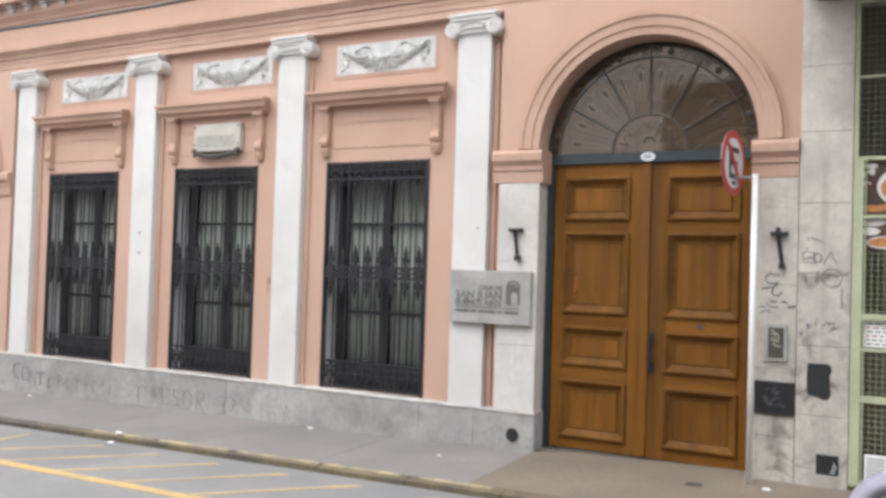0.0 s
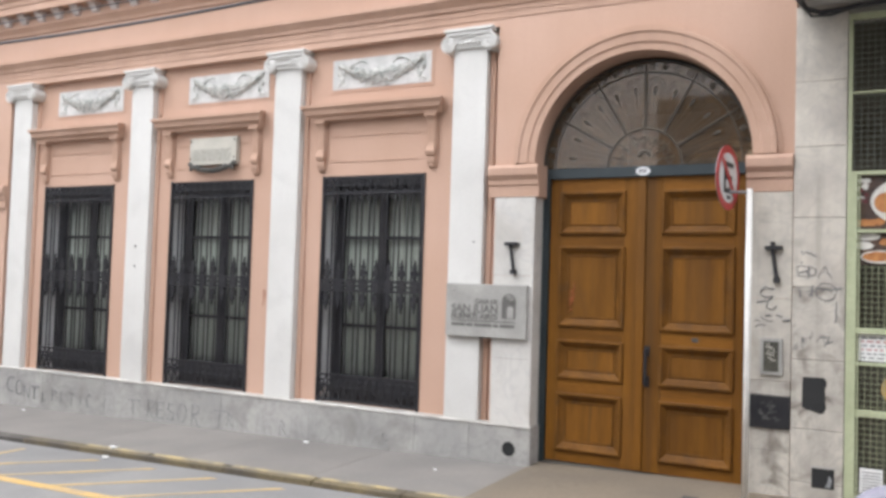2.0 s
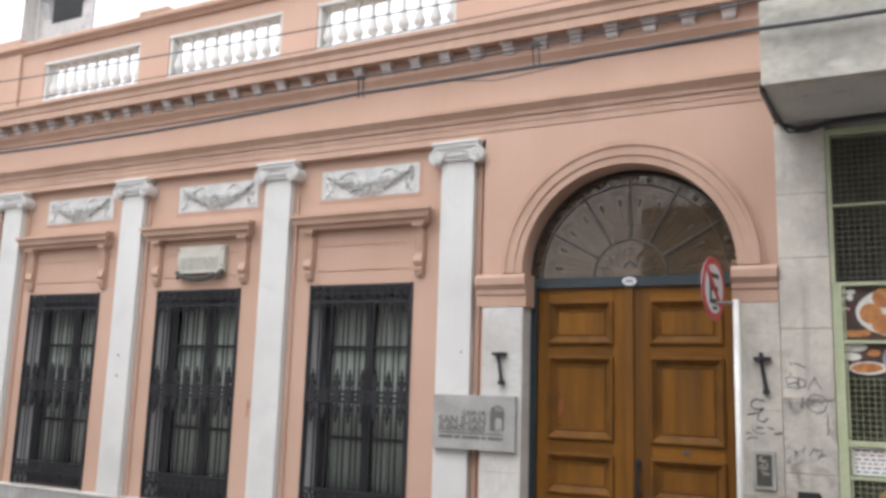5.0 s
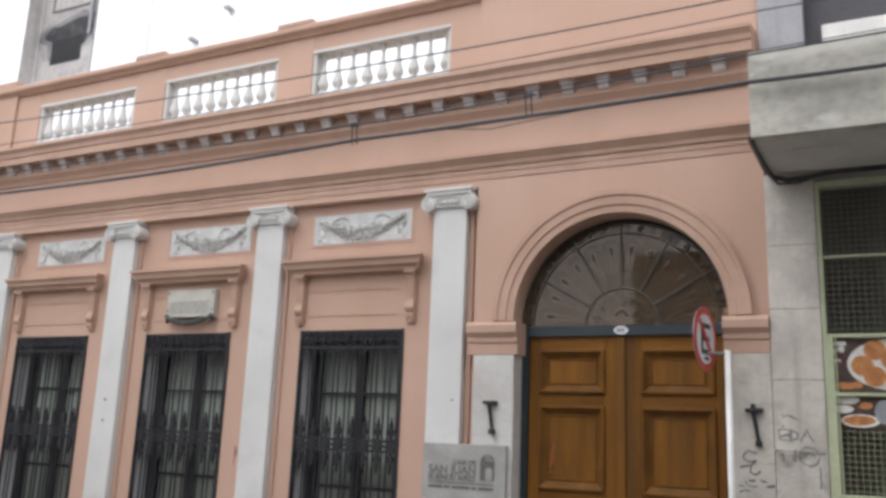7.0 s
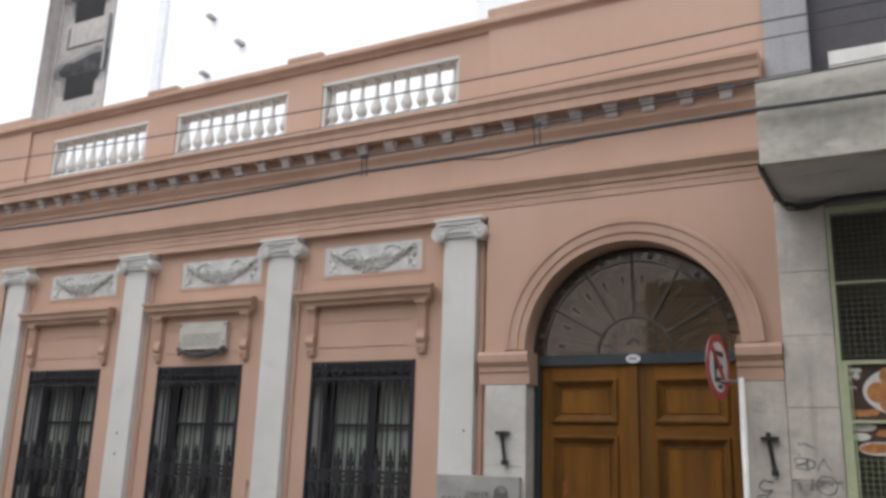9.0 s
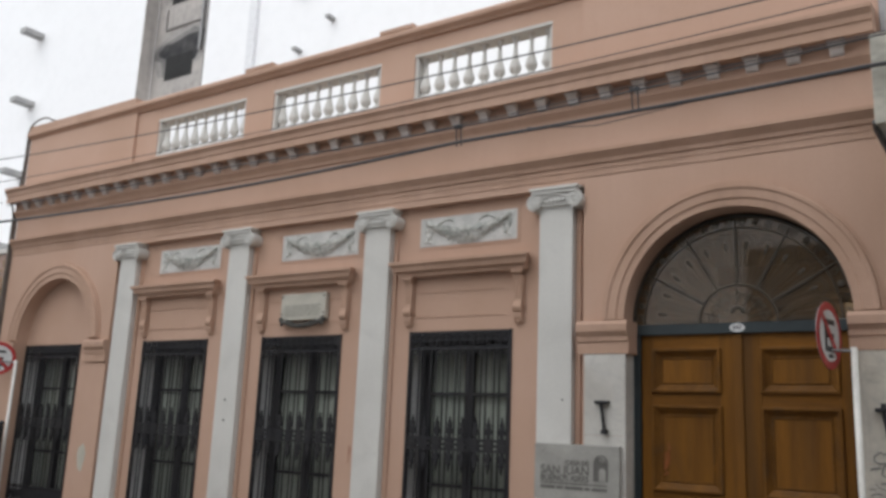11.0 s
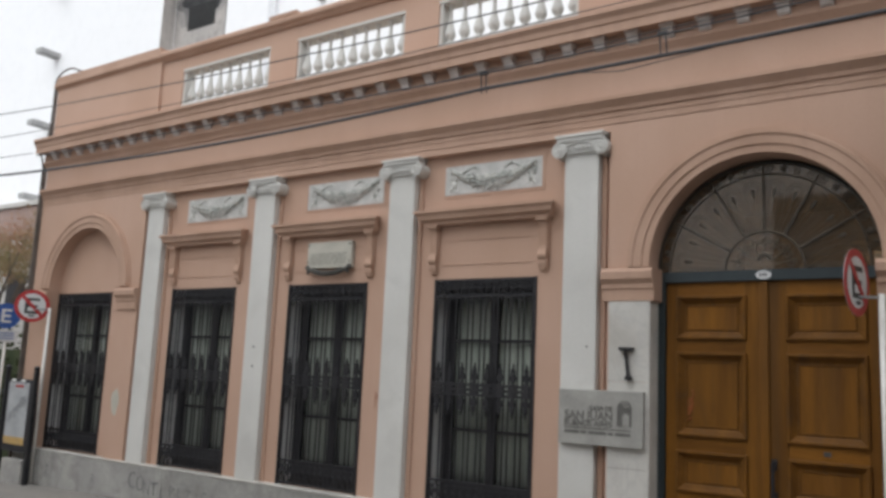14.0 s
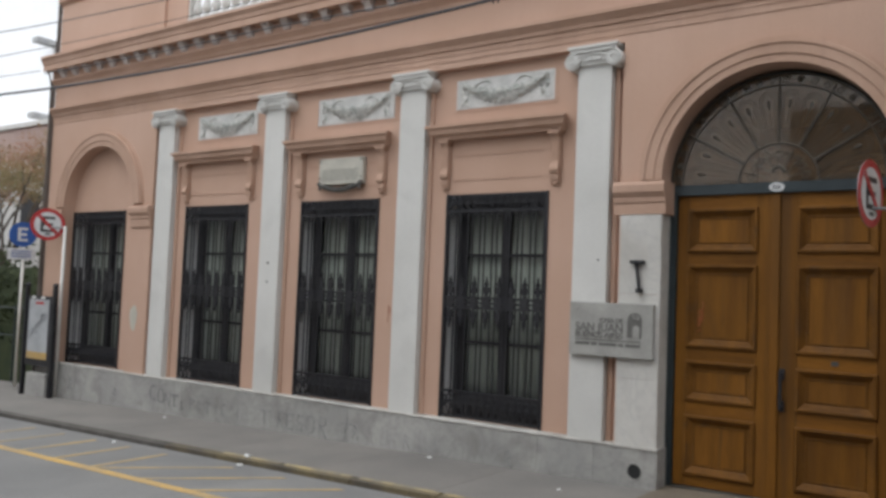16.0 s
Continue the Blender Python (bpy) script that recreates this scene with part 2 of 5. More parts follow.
def extrude_y(bm, prof, y0, y1):
    """A closed outline of (x, z) carried along y."""
    a = [bm.verts.new((x, y0, z)) for x, z in prof]
    b = [bm.verts.new((x, y1, z)) for x, z in prof]
    n = len(prof)
    for i in range(n):
        bm.faces.new((a[i], a[(i + 1) % n], b[(i + 1) % n], b[i]))
    bm.faces.new(list(reversed(a)))
    bm.faces.new(b)
    return bm


def tube(bm, a, b, r, n=8, r2=None):
    a, b = Vector(a), Vector(b)
    d = (b - a).normalized()
    u = d.orthogonal().normalized()
    v = d.cross(u)
    rings = []
    for p, rr in ((a, r), (b, r if r2 is None else r2)):
        rings.append([bm.verts.new(p + rr * (math.cos(t) * u + math.sin(t) * v)) for t in (2 * math.pi * i / n for i in range(n))])
    for i in range(n):
        bm.faces.new((rings[0][i], rings[0][(i + 1) % n], rings[1][(i + 1) % n], rings[1][i]))
    bm.faces.new(list(reversed(rings[0])))
    bm.faces.new(rings[1])
    return bm


def path_tube(bm, pts, r, n=6):
    pts = [Vector(p) for p in pts]
    rings = []
    for i, p in enumerate(pts):
        d = (pts[min(i + 1, len(pts) - 1)] - pts[max(i - 1, 0)]).normalized()
        u = d.cross(Vector((0.31, 0.87, 0.17))).normalized()
        v = d.cross(u)
        rings.append([bm.verts.new(p + r * (math.cos(t) * u + math.sin(t) * v)) for t in (2 * math.pi * j / n for j in range(n))])
    for a, b in zip(rings, rings[1:]):
        for j in range(n):
            bm.faces.new((a[j], a[(j + 1) % n], b[(j + 1) % n], b[j]))
    bm.faces.new(list(reversed(rings[0])))
    bm.faces.new(rings[-1])
    return bm


def lathe(bm, prof, n=14, at=(0, 0, 0)):
    """Turned on z: prof of (radius, z)."""
    rings = [[bm.verts.new((at[0] + r * math.cos(2 * math.pi * i / n), at[1] + r * math.sin(2 * math.pi * i / n), at[2] + z)) for i in range(n)] for r, z in prof]
    for a, b in zip(rings, rings[1:]):
        for i in range(n):
            bm.faces.new((a[i], a[(i + 1) % n], b[(i + 1) % n], b[i]))
    bm.faces.new(list(reversed(rings[0])))
    bm.faces.new(rings[-1])
    return bm


def blob(bm, c, r, sub=1, flat=(1, 1, 1)):
    bmesh.ops.create_icosphere(bm, subdivisions=sub, radius=1, matrix=Matrix.LocRotScale(c, None, (r * flat[0], r * flat[1], r * flat[2])))
    return bm


def arc(cx, cz, r, a0, a1, n):
    return [(cx + r * math.cos(radians(a0 + (a1 - a0) * i / n)), cz + r * math.sin(radians(a0 + (a1 - a0) * i / n))) for i in range(n + 1)]


def arch_wall(bm, x0, x1, z0, z1, cx, zc, r, y0, y1, n=40):
    """A wall from x0 to x1 with an opening that ends in a half circle; z0 is its foot."""
    box(bm, x0, cx - r, y0, y1, z0, z1)
    box(bm, cx + r, x1, y0, y1, z0, z1)
    pts = arc(cx, zc, r, 180, 0, n)
    f = [(bm.verts.new((x, y0, z)), bm.verts.new((x, y0, z1)), bm.verts.new((x, y1, z)), bm.verts.new((x, y1, z1))) for x, z in pts]
    for a, b in zip(f, f[1:]):
        bm.faces.new((a[0], b[0], b[1], a[1]))
        bm.faces.new((a[2], a[3], b[3], b[2]))
        bm.faces.new((a[0], a[2], b[2], b[0]))
        bm.faces.new((a[1], b[1], b[3], a[3]))
    return bm


def ring_band(bm, cx, zc, prof, n=48, a0=180, a1=0):
    """A moulding of profile (radius, y) that follows an arch."""
    rows = []
    for i in range(n + 1):
        t = radians(a0 + (a1 - a0) * i / n)
        rows.append([bm.verts.new((cx + r * math.cos(t), y, zc + r * math.sin(t))) for r, y in prof])
    m = len(prof)
    for a, b in zip(rows, rows[1:]):
        for j in range(m):
            bm.faces.new((a[j], b[j], b[(j + 1) % m], a[(j + 1) % m]))
    bm.faces.new(rows[0])
    bm.faces.new(list(reversed(rows[-1])))
    return bm


def finish(bm, name, material, smooth=False):
    bmesh.ops.recalc_face_normals(bm, faces=bm.faces)
    me = bpy.data.meshes.new(name)
    bm.to_mesh(me)
    bm.free()
    me.materials.append(material)
    if smooth:
        for p in me.polygons:
            p.use_smooth = True
    return me


BASES = {}


def thing(name, at, label, category, group="", kind=""):
    ob = new(name)
    ob.location = at
    BASES[ob.name] = Matrix.Translation(at)
    return tagged(ob, label, category, group, kind)


def part(name, bm, material, parent=None, label="", smooth=False, at=None):
    """A bmesh, or a mesh that is shared, as one object under a thing or part."""
    me = finish(bm, name, material, smooth) if isinstance(bm, bmesh.types.BMesh) else bm
    ob = new(name, me)
    if at is not None:
        ob.matrix_basis = at if isinstance(at, Matrix) else Matrix.Translation(at)
    if parent is not None:
        ob.parent = parent
        w = BASES.get(parent.name, Matrix.Identity(4))
        ob.matrix_parent_inverse = w.inverted()
    BASES[ob.name] = ob.matrix_basis.copy()
    return tagged(ob, label)


def solo(name, bm, material, label, category, group="", kind="", smooth=False):
    return tagged(part(name, bm, material, smooth=smooth), label, category, group, kind)


def B():
    return bmesh.new()


def ground(x):
    """Height of the pavement along the house: the street climbs gently."""
    return 0.018 * (x - 4.0)


def sloped(bm, x0, x1, y0, y1, top, depth, step=0.5):
    """A slab whose top follows the street's slope; top: offset at y0 and at y1."""
    n = max(1, int((x1 - x0) / step))
    t0, t1 = top
    rows = []
    for i in range(n + 1):
        x = x0 + (x1 - x0) * i / n
        g = ground(max(-60, min(60, x)))
        rows.append([bm.verts.new((x, y0, g + t0)), bm.verts.new((x, y1, g + t1)), bm.verts.new((x, y1, g - depth)), bm.verts.new((x, y0, g - depth))])
    for a, b in zip(rows, rows[1:]):
        for j in range(4):
            bm.faces.new((a[j], b[j], b[(j + 1) % 4], a[(j + 1) % 4]))
    bm.faces.new(rows[0])
    bm.faces.new(list(reversed(rows[-1])))
    return bm


# ---- ground ----
KY = -1.56
ROADTOP = -0.078
solo("road", sloped(B(), -400, 400, -7.3, KY - 0.1, (ROADTOP, ROADTOP), 0.6, 4), ASPHALT, "grey worn road surface along the kerb", "road", kind="structure")
solo("ground", sloped(B(), -400, 400, -420, 400, (-0.5, -0.5), 1.0, 20), ASPHALT, "flat ground under the town", "ground", kind="structure")
solo("pavement_opposite", sloped(B(), -400, 400, -10.5, -7.3, (0, -0.02), 0.5, 4), PAVEMENT, "grey concrete pavement across the street", "pavement", kind="structure")
pavement = thing("pavement", (0, -0.7, ground(0)), "smooth grey cement pavement beside the marble base", "pavement", kind="structure")
part("pavement_bed", sloped(B(), -60, 60, KY, 0.6, (-0.03, -0.008), 0.45, 1), KERB, pavement)
x = -33.0
while x < 24:
    w = random.choice((1.6, 2.1, 2.4))
    part("pavement_slab", sloped(B(), x + 0.004, x + w - 0.004, KY + 0.002, 0.5, (-0.022, 0.0), 0.05, 0.8), PAVEMENT, pavement)
    x += w
solo("pavement_door", sloped(B(), 2.71, 12, KY + 0.02, 0.14, (-0.017, 0.006), 0.1, 1), mat("tan_tile_paving", (0.185, 0.150, 0.108), (0.145, 0.12, 0.09), 0.85, 1.0, 30, 0.2, fine=0.4),
     "tan worn paving before the wooden door", "pavement", kind="structure")
kerb = thing("kerb", (0, KY, ground(0)), "low stone kerb with worn yellow paint", "kerb", kind="structure")
x = -30.0
while x < 30:
    w = random.uniform(0.85, 1.15)
    yellow = -3.2 < x < 5
    part("kerb_stone", sloped(B(), x + 0.006, x + w - 0.006, KY - 0.13, KY - 0.002, (-0.03 + random.uniform(-0.006, 0.004), -0.018), 0.4, 0.5),
         KERB_YELLOW if yellow else KERB, kerb)
    if -3.6 < x < 4.2 and random.random() < 0.8:
        s0 = x + random.uniform(0.01, 0.12)
        part("paint_remnant", sloped(B(), s0, x + w - random.uniform(0.01, 0.15), KY - 0.045 - random.uniform(0, 0.03), KY - 0.004, (-0.020, -0.012), 0.05, 0.5), KERB_PAINT, kerb, "worn pale yellow paint")
    x += w
for x0, x1, y0, y1 in ((-30, 1.2, -2.99, -2.875),):
    solo("kerbside_line", sloped(B(), x0, x1, y0, y1, (ROADTOP + 0.004, ROADTOP + 0.004), 0.14, 1), YELLOW, "yellow painted line along the road", "road marking", kind="structure")


def hatch(x, y0=-2.88, y1=-1.9, lean=0.86, w=0.10):
    bm = B()
    xa, xb = x, x + lean * (y1 - y0)
    vs = [bm.verts.new((px, py, ground(px) + ROADTOP + 0.005)) for px, py in ((xa - w / 2, y0), (xa + w / 2, y0), (xb + w / 2, y1), (xb - w / 2, y1))]
    bm.faces.new(vs)
    r = bmesh.ops.extrude_face_region(bm, geom=bm.faces[:])
    bmesh.ops.translate(bm, verts=[v for v in r["geom"] if isinstance(v, bmesh.types.BMVert)], vec=(0, 0, -0.01))
    return solo("hatch_line", bm, YELLOW_FADED, "yellow diagonal hatch line on the road", "road marking", "hatched no-stopping marks", "structure")


for i in range(5):
    hatch(-4.60 - 0.72 * (i - 3), lean=-0.06, w=0.075)
for i in range(6):
    hatch(-2.35 + 0.8 * i, lean=1.02, w=0.09)

# ---- the pink house ----
XL, XR = -8.68, 5.12            # ends of the front
RL, RR = -5.62, 2.25            # the recessed middle with the pilasters
F = -0.10                       # front plane of the end bays and the entablature
SILL, HEAD = 0.36, 2.96
WINS = [(-4.90, -3.49), (-2.425, -1.045), (0.0, 1.37)]
W0 = (-8.11, -6.57)
WD = 0.08                       # depth of the blind arch
PIL = [-5.53, -3.10, -0.68, 1.735]
PW = 0.39
DX, DR, DZ = 3.735, 1.04, 3.0   # door arch
AX, AR, AZ = -7.12, 1.0, 3.03            # blind arch
house = thing("townhouse", (0, 0, 0), "single-storey salmon-pink neoclassical townhouse with white pilasters", "building")

edges = [RL] + [v for w in WINS for v in w] + [RR]
for i in range(0, len(edges), 2):
    part("wall_pier", box(B(), edges[i], edges[i + 1], 0, 0.4, -0.5, HEAD), PINK, house)
for w in WINS:
    part("wall_apron", box(B(), w[0], w[1], 0, 0.4, -0.5, SILL - 0.02), PINK, house)
part("wall_upper", box(B(), RL, RR, 0, 0.4, HEAD, 4.5), PINK, house)
bm = B()
arch_wall(bm, RR, XR, -0.3, 4.45, DX, DZ, DR, F, 0.20)
part("wall_door_bay", bm, PINK, house)
bm = B()
arch_wall(bm, XL, RL, -0.5, 4.45, AX, AZ, AR, F, WD)
part("wall_arch_bay", bm, PINK, house)
bm = B()
box(bm, XL, W0[0], WD, 0.45, -0.5, 4.45)
box(bm, W0[1], RL, WD, 0.45, -0.5, 4.45)
box(bm, W0[0], W0[1], WD, 0.45, HEAD, 4.45)
box(bm, W0[0], W0[1], WD, 0.45, -0.5, SILL - 0.02)
part("blind_arch_panel", bm, PINK, house)
bm = B()
box(bm, XL, XR, F + 0.002, 0.4, 4.45, 5.75)
part("frieze", bm, PINK, house)
part("side_wall", box(B(), XL + 0.002, XL + 0.3, 0.4, 7.5, -0.6, 6.6), PINK, house)
part("flat_roof", box(B(), XL + 0.3, 1.8, 0.4, 7.5, 4.6, 4.9), CONCRETE, house)
part("flat_roof", box(B(), 1.8, XR, 0.4, 4.5, 4.6, 4.9), CONCRETE, house)
# unseen patio added: roof pieces and brown partition block daylight, white walls catch it
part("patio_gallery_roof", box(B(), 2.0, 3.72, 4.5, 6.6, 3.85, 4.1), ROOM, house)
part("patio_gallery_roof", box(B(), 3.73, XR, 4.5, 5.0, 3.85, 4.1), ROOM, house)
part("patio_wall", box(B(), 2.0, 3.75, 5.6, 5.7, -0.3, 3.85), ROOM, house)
part("patio_wall", box(B(), 1.8, 2.0, 4.5, 7.2, -0.3, 4.6), WHITE, house)
part("patio_wall", box(B(), 2.0, XR, 7.05, 7.2, -0.3, 4.6), WHITE, house)
part("rear_wall", box(B(), XL + 0.3, XR, 7.2, 7.5, -0.6, 4.6), CONCRETE, house)

# bands of the architrave and the main cornice
for z0, z1, y in ((4.53, 4.60, F - 0.007), (4.60, 4.66, F - 0.015)):
    part("architrave_band", box(B(), XL, XR, y, F + 0.004, z0, z1), PINK_TRIM, house)
part("architrave_moulding", extrude_x(B(), [(F, 4.66), (F - 0.034, 4.66), (F - 0.042, 4.70), (F - 0.085, 4.75), (F - 0.10, 4.765), (F - 0.10, 4.80), (F, 4.83)], XL, XR), PINK_TRIM, house)
part("bed_moulding", extrude_x(B(), [(F, 5.18), (F - 0.02, 5.18), (F - 0.03, 5.22), (F - 0.075, 5.275), (F - 0.085, 5.285), (F - 0.085, 5.315), (F, 5.315)], XL, XR), PINK_TRIM, house)
part("bracket_band", box(B(), XL, XR - 0.032, F - 0.065, F + 0.004, 5.316, 5.458), PINK, house)
CT = -0.36
part("cornice", extrude_x(B(), [(F, 5.455), (CT + 0.05, 5.455), (CT + 0.05, 5.44), (CT + 0.03, 5.44), (CT + 0.03, 5.54), (CT + 0.015, 5.545), (CT + 0.01, 5.60), (CT - 0.02, 5.64),
                                (CT - 0.03, 5.645), (CT - 0.03, 5.685), (F, 5.74)], XL - 0.03, XR - 0.03), PINK_TRIM, house)
bm = B()
box(bm, -0.075, 0.075, -0.12, 0.0, 0.095, 0.128, 0.004)
extrude_x(bm, [(0.0, 0.0), (-0.035, 0.0), (-0.055, 0.02), (-0.065, 0.05), (-0.095, 0.075), (-0.105, 0.097), (0.0, 0.097)], -0.058, 0.058)
mod = finish(bm, "modillion", mat("weathered_bracket", (0.66, 0.61, 0.58), (0.50, 0.44, 0.41), 0.85, 5, 40, 0.2))
nmod = 36
for i in range(nmod):
    part("modillion", mod, None, house, at=(4.77 - 0.373 * i, F - 0.055, 5.325), label="whitish cornice bracket" if i == 0 else "")

# parapet with three balustrades
PY = -0.05
BAL = [(-5.08, -3.11), (-2.56, -0.635), (-0.10, 1.82)]
PB, PT = 5.74, 6.66
solid = [(XL + 0.05, -5.60), (-5.60, BAL[0][0]), (BAL[0][1], BAL[1][0]), (BAL[1][1], BAL[2][0]), (BAL[2][1], 2.21), (2.21, XR)]
for i, (a, b) in enumerate(solid):
    fwd = -0.04 if i in (0, 5) else 0.0
    part("parapet_pier", box(B(), a, b, PY + fwd, PY + 0.24, PB - 0.1, PT), PINK, house)
for a, b in BAL:
    part("balustrade_plinth", box(B(), a, b, PY + 0.01, PY + 0.22, PB - 0.1, 5.88), WHITE, house)
    part("rail_soffit", box(B(), a, b, PY + 0.002, PY + 0.233, 6.425, 6.462), WHITE, house)
    part("balustrade_rail", box(B(), a, b, PY + 0.005, PY + 0.23, 6.463, PT), PINK, house)
    prof = [(0.062, 0), (0.062, 0.045), (0.036, 0.055), (0.028, 0.075), (0.048, 0.10), (0.068, 0.135), (0.072, 0.165), (0.062, 0.21), (0.042, 0.28), (0.029, 0.36), (0.023, 0.44), (0.022, 0.51), (0.034, 0.52), (0.034, 0.54), (0.045, 0.56), (0.056, 0.585), (0.056, 0.62)]
    if a == BAL[0][0]:
        baluster = finish(lathe(B(), [(r, z * 0.94) for r, z in prof], 16), "baluster", WHITE, True)
    for ex in (a, b - 0.045):
        part("end_block", box(B(), ex, ex + 0.045, PY + 0.02, PY + 0.2, 5.88, 6.46), WHITE, house)
    nb = 9
    for i in range(nb):
        part("baluster", baluster, None, house, at=(a + (b - a) * (i + 0.5) / nb, PY + 0.11, 5.88), label="white turned baluster" if i == 0 else "")
cop = [(PY - 0.03, PT), (PY - 0.05, PT + 0.03), (PY - 0.09, PT + 0.06), (PY - 0.10, PT + 0.075), (PY - 0.10, PT + 0.12), (PY - 0.06, PT + 0.16), (PY + 0.26, PT + 0.16), (PY + 0.26, PT)]
part("coping", extrude_x(B(), cop, XL, XR), PINK_TRIM, house)
for a, b in ((BAL[0][1], BAL[1][0]), (BAL[1][1], BAL[2][0])):
    part("coping_block", box(B(), a, b, PY - 0.08, PY + 0.25, PT + 0.155, PT + 0.215, 0.008), PINK_TRIM, house)
for a, b in ((XL + 0.02, -5.62), (2.21, XR)):
    part("end_pier_cap", box(B(), a, b, PY - 0.085, PY + 0.25, PT + 0.10, PT + 0.25, 0.012), PINK_TRIM, house)

# pilasters
cap_bm = B()
box(cap_bm, -0.27, 0.27, -0.19, 0.0, 0.185, 0.225, 0.006)
box(cap_bm, -0.285, 0.285, -0.205, 0.0, 0.225, 0.26, 0.006)
extrude_y(cap_bm, [(-0.24, 0.115), (0.24, 0.115), (0.26, 0.19), (-0.26, 0.19)], -0.165, 0.0)
for s in (-1, 1):
    extrude_y(cap_bm, [(s * 0.245 + 0.085 * math.cos(t), 0.10 + 0.085 * math.sin(t)) for t in (2 * math.pi * i / 20 for i in range(20))], -0.18, 0.0)
    spiral = [(s * 0.245 + s * -r * math.cos(t), -0.182, 0.10 + r * math.sin(t)) for t, r in ((1.57 + 0.42 * i, 0.078 * (1 - i / 34)) for i in range(30))]
    path_tube(cap_bm, spiral, 0.011, 5)
    blob(cap_bm, (s * 0.245, -0.185, 0.10), 0.018)
path_tube(cap_bm, [(-0.2 + 0.04 * i, -0.172, 0.15 + 0.02 * math.cos(math.pi * (i - 5) / 5)) for i in range(11)], 0.012, 5)
for i in range(7):
    blob(cap_bm, (-0.15 + 0.05 * i, -0.165, 0.108), 0.022, 1, (1, 0.7, 1.1))
box(cap_bm, -0.205, 0.205, -0.15, 0.0, 0.055, 0.078)
box(cap_bm, -0.20, 0.20, -0.152, 0.0, 0.07, 0.14)
capital = finish(cap_bm, "capital", WHITE)
for px in PIL:
    bm = B()
    box(bm, px, px + PW, -0.115, 0.0, SILL - 0.02, 4.27, 0.006)
    sh = part("pilaster", bm, WHITE, house, "white painted pilaster shaft")
    part("capital", capital, None, sh, "Ionic scroll capital", at=(px + PW / 2, 0.004, 4.19))
    part("pilaster_backing", box(B(), px + PW + 0.004, px + PW + 0.06, -0.03, 0.0, SILL - 0.02, 4.45), PINK, house)

# garland panels, hoods, consoles
con_bm = B()
cons = [(0.0, 0.58), (-0.095, 0.58), (-0.095, 0.545), (-0.075, 0.51), (-0.062, 0.46), (-0.058, 0.28), (-0.064, 0.23), (-0.082, 0.19), (-0.086, 0.16), (-0.072, 0.13), (-0.05, 0.12), (-0.062, 0.095), (-0.055, 0.06), (-0.03, 0.02), (-0.012, 0.0), (0.0, 0.0)]
extrude_x(con_bm, cons, -0.048, 0.048)
extrude_x(con_bm, [(0.0, 0.585), (-0.115, 0.585), (-0.115, 0.55), (0.0, 0.55)], -0.07, 0.07)
extrude_x(con_bm, [(0.0, 0.56), (-0.035, 0.5), (-0.03, 0.2), (0.0, 0.14)], -0.062, 0.062)
tube(con_bm, (-0.056, -0.062, 0.17), (0.056, -0.062, 0.17), 0.026, 10)
for gx in (-0.022, 0.022):
    tube(con_bm, (gx, -0.060, 0.27), (gx, -0.064, 0.47), 0.008, 6)
blob(con_bm, (0, -0.03, 0.02), 0.03)
console = finish(con_bm, "console", PINK_TRIM)
HOODS = [(-5.08, -3.28), (-2.63, -0.84), (-0.205, 1.62)]
PANELS = [(-4.70, -3.38), (-2.19, -0.85), (0.09, 1.40)]
rng = random.Random(4)
gar_bm = B()


def ribbon(bm, pts, w, y=-0.016):
    """A fluttering flat band in the panel's plane."""
    rows = []
    for i, (px, pz) in enumerate(pts):
        qx, qz = pts[min(i + 1, len(pts) - 1)][0] - pts[max(i - 1, 0)][0], pts[min(i + 1, len(pts) - 1)][1] - pts[max(i - 1, 0)][1]
        d = math.hypot(qx, qz)
        nx, nz = -qz / d * w, qx / d * w
        yy = y - 0.010 * math.sin(1.9 * i)
        rows.append([bm.verts.new(c) for c in ((px - nx, yy, pz - nz), (px, yy - 0.012, pz), (px + nx, yy, pz + nz), (px, -0.004, pz))])
    for p, q in zip(rows, rows[1:]):
        for j in range(4):
            bm.faces.new((p[j], q[j], q[(j + 1) % 4], p[(j + 1) % 4]))


for i in range(240):
    t = (i + 0.5) / 240
    px = -0.55 + 1.10 * t
    pz = 0.280 - 0.172 * math.sin(math.pi * t) ** 0.9
    th = 0.016 + 0.064 * math.sin(math.pi * t) ** 1.4
    v = rng.uniform(-1, 1)
    r = rng.uniform(0.010, 0.019)
    blob(gar_bm, (px, -0.012 - 0.030 * (1 - v * v) - rng.uniform(0, 0.008), pz + v * th), r, 1, (1, 0.9, 1))
for i in range(44):
    t = rng.random()
    s = rng.choice((-1, 1))
    px = -0.55 + 1.10 * t
    pz = 0.280 - 0.172 * math.sin(math.pi * t) ** 0.9 + s * (0.030 + 0.064 * math.sin(math.pi * t) ** 1.4)
    if 0.02 < pz < 0.33:
        leaf_at = Matrix.LocRotScale((px, -0.014, pz), Euler((0, rng.uniform(0, 6.3), 0)), (0.030, 0.010, 0.013))
        bmesh.ops.create_icosphere(gar_bm, subdivisions=1, radius=1, matrix=leaf_at)
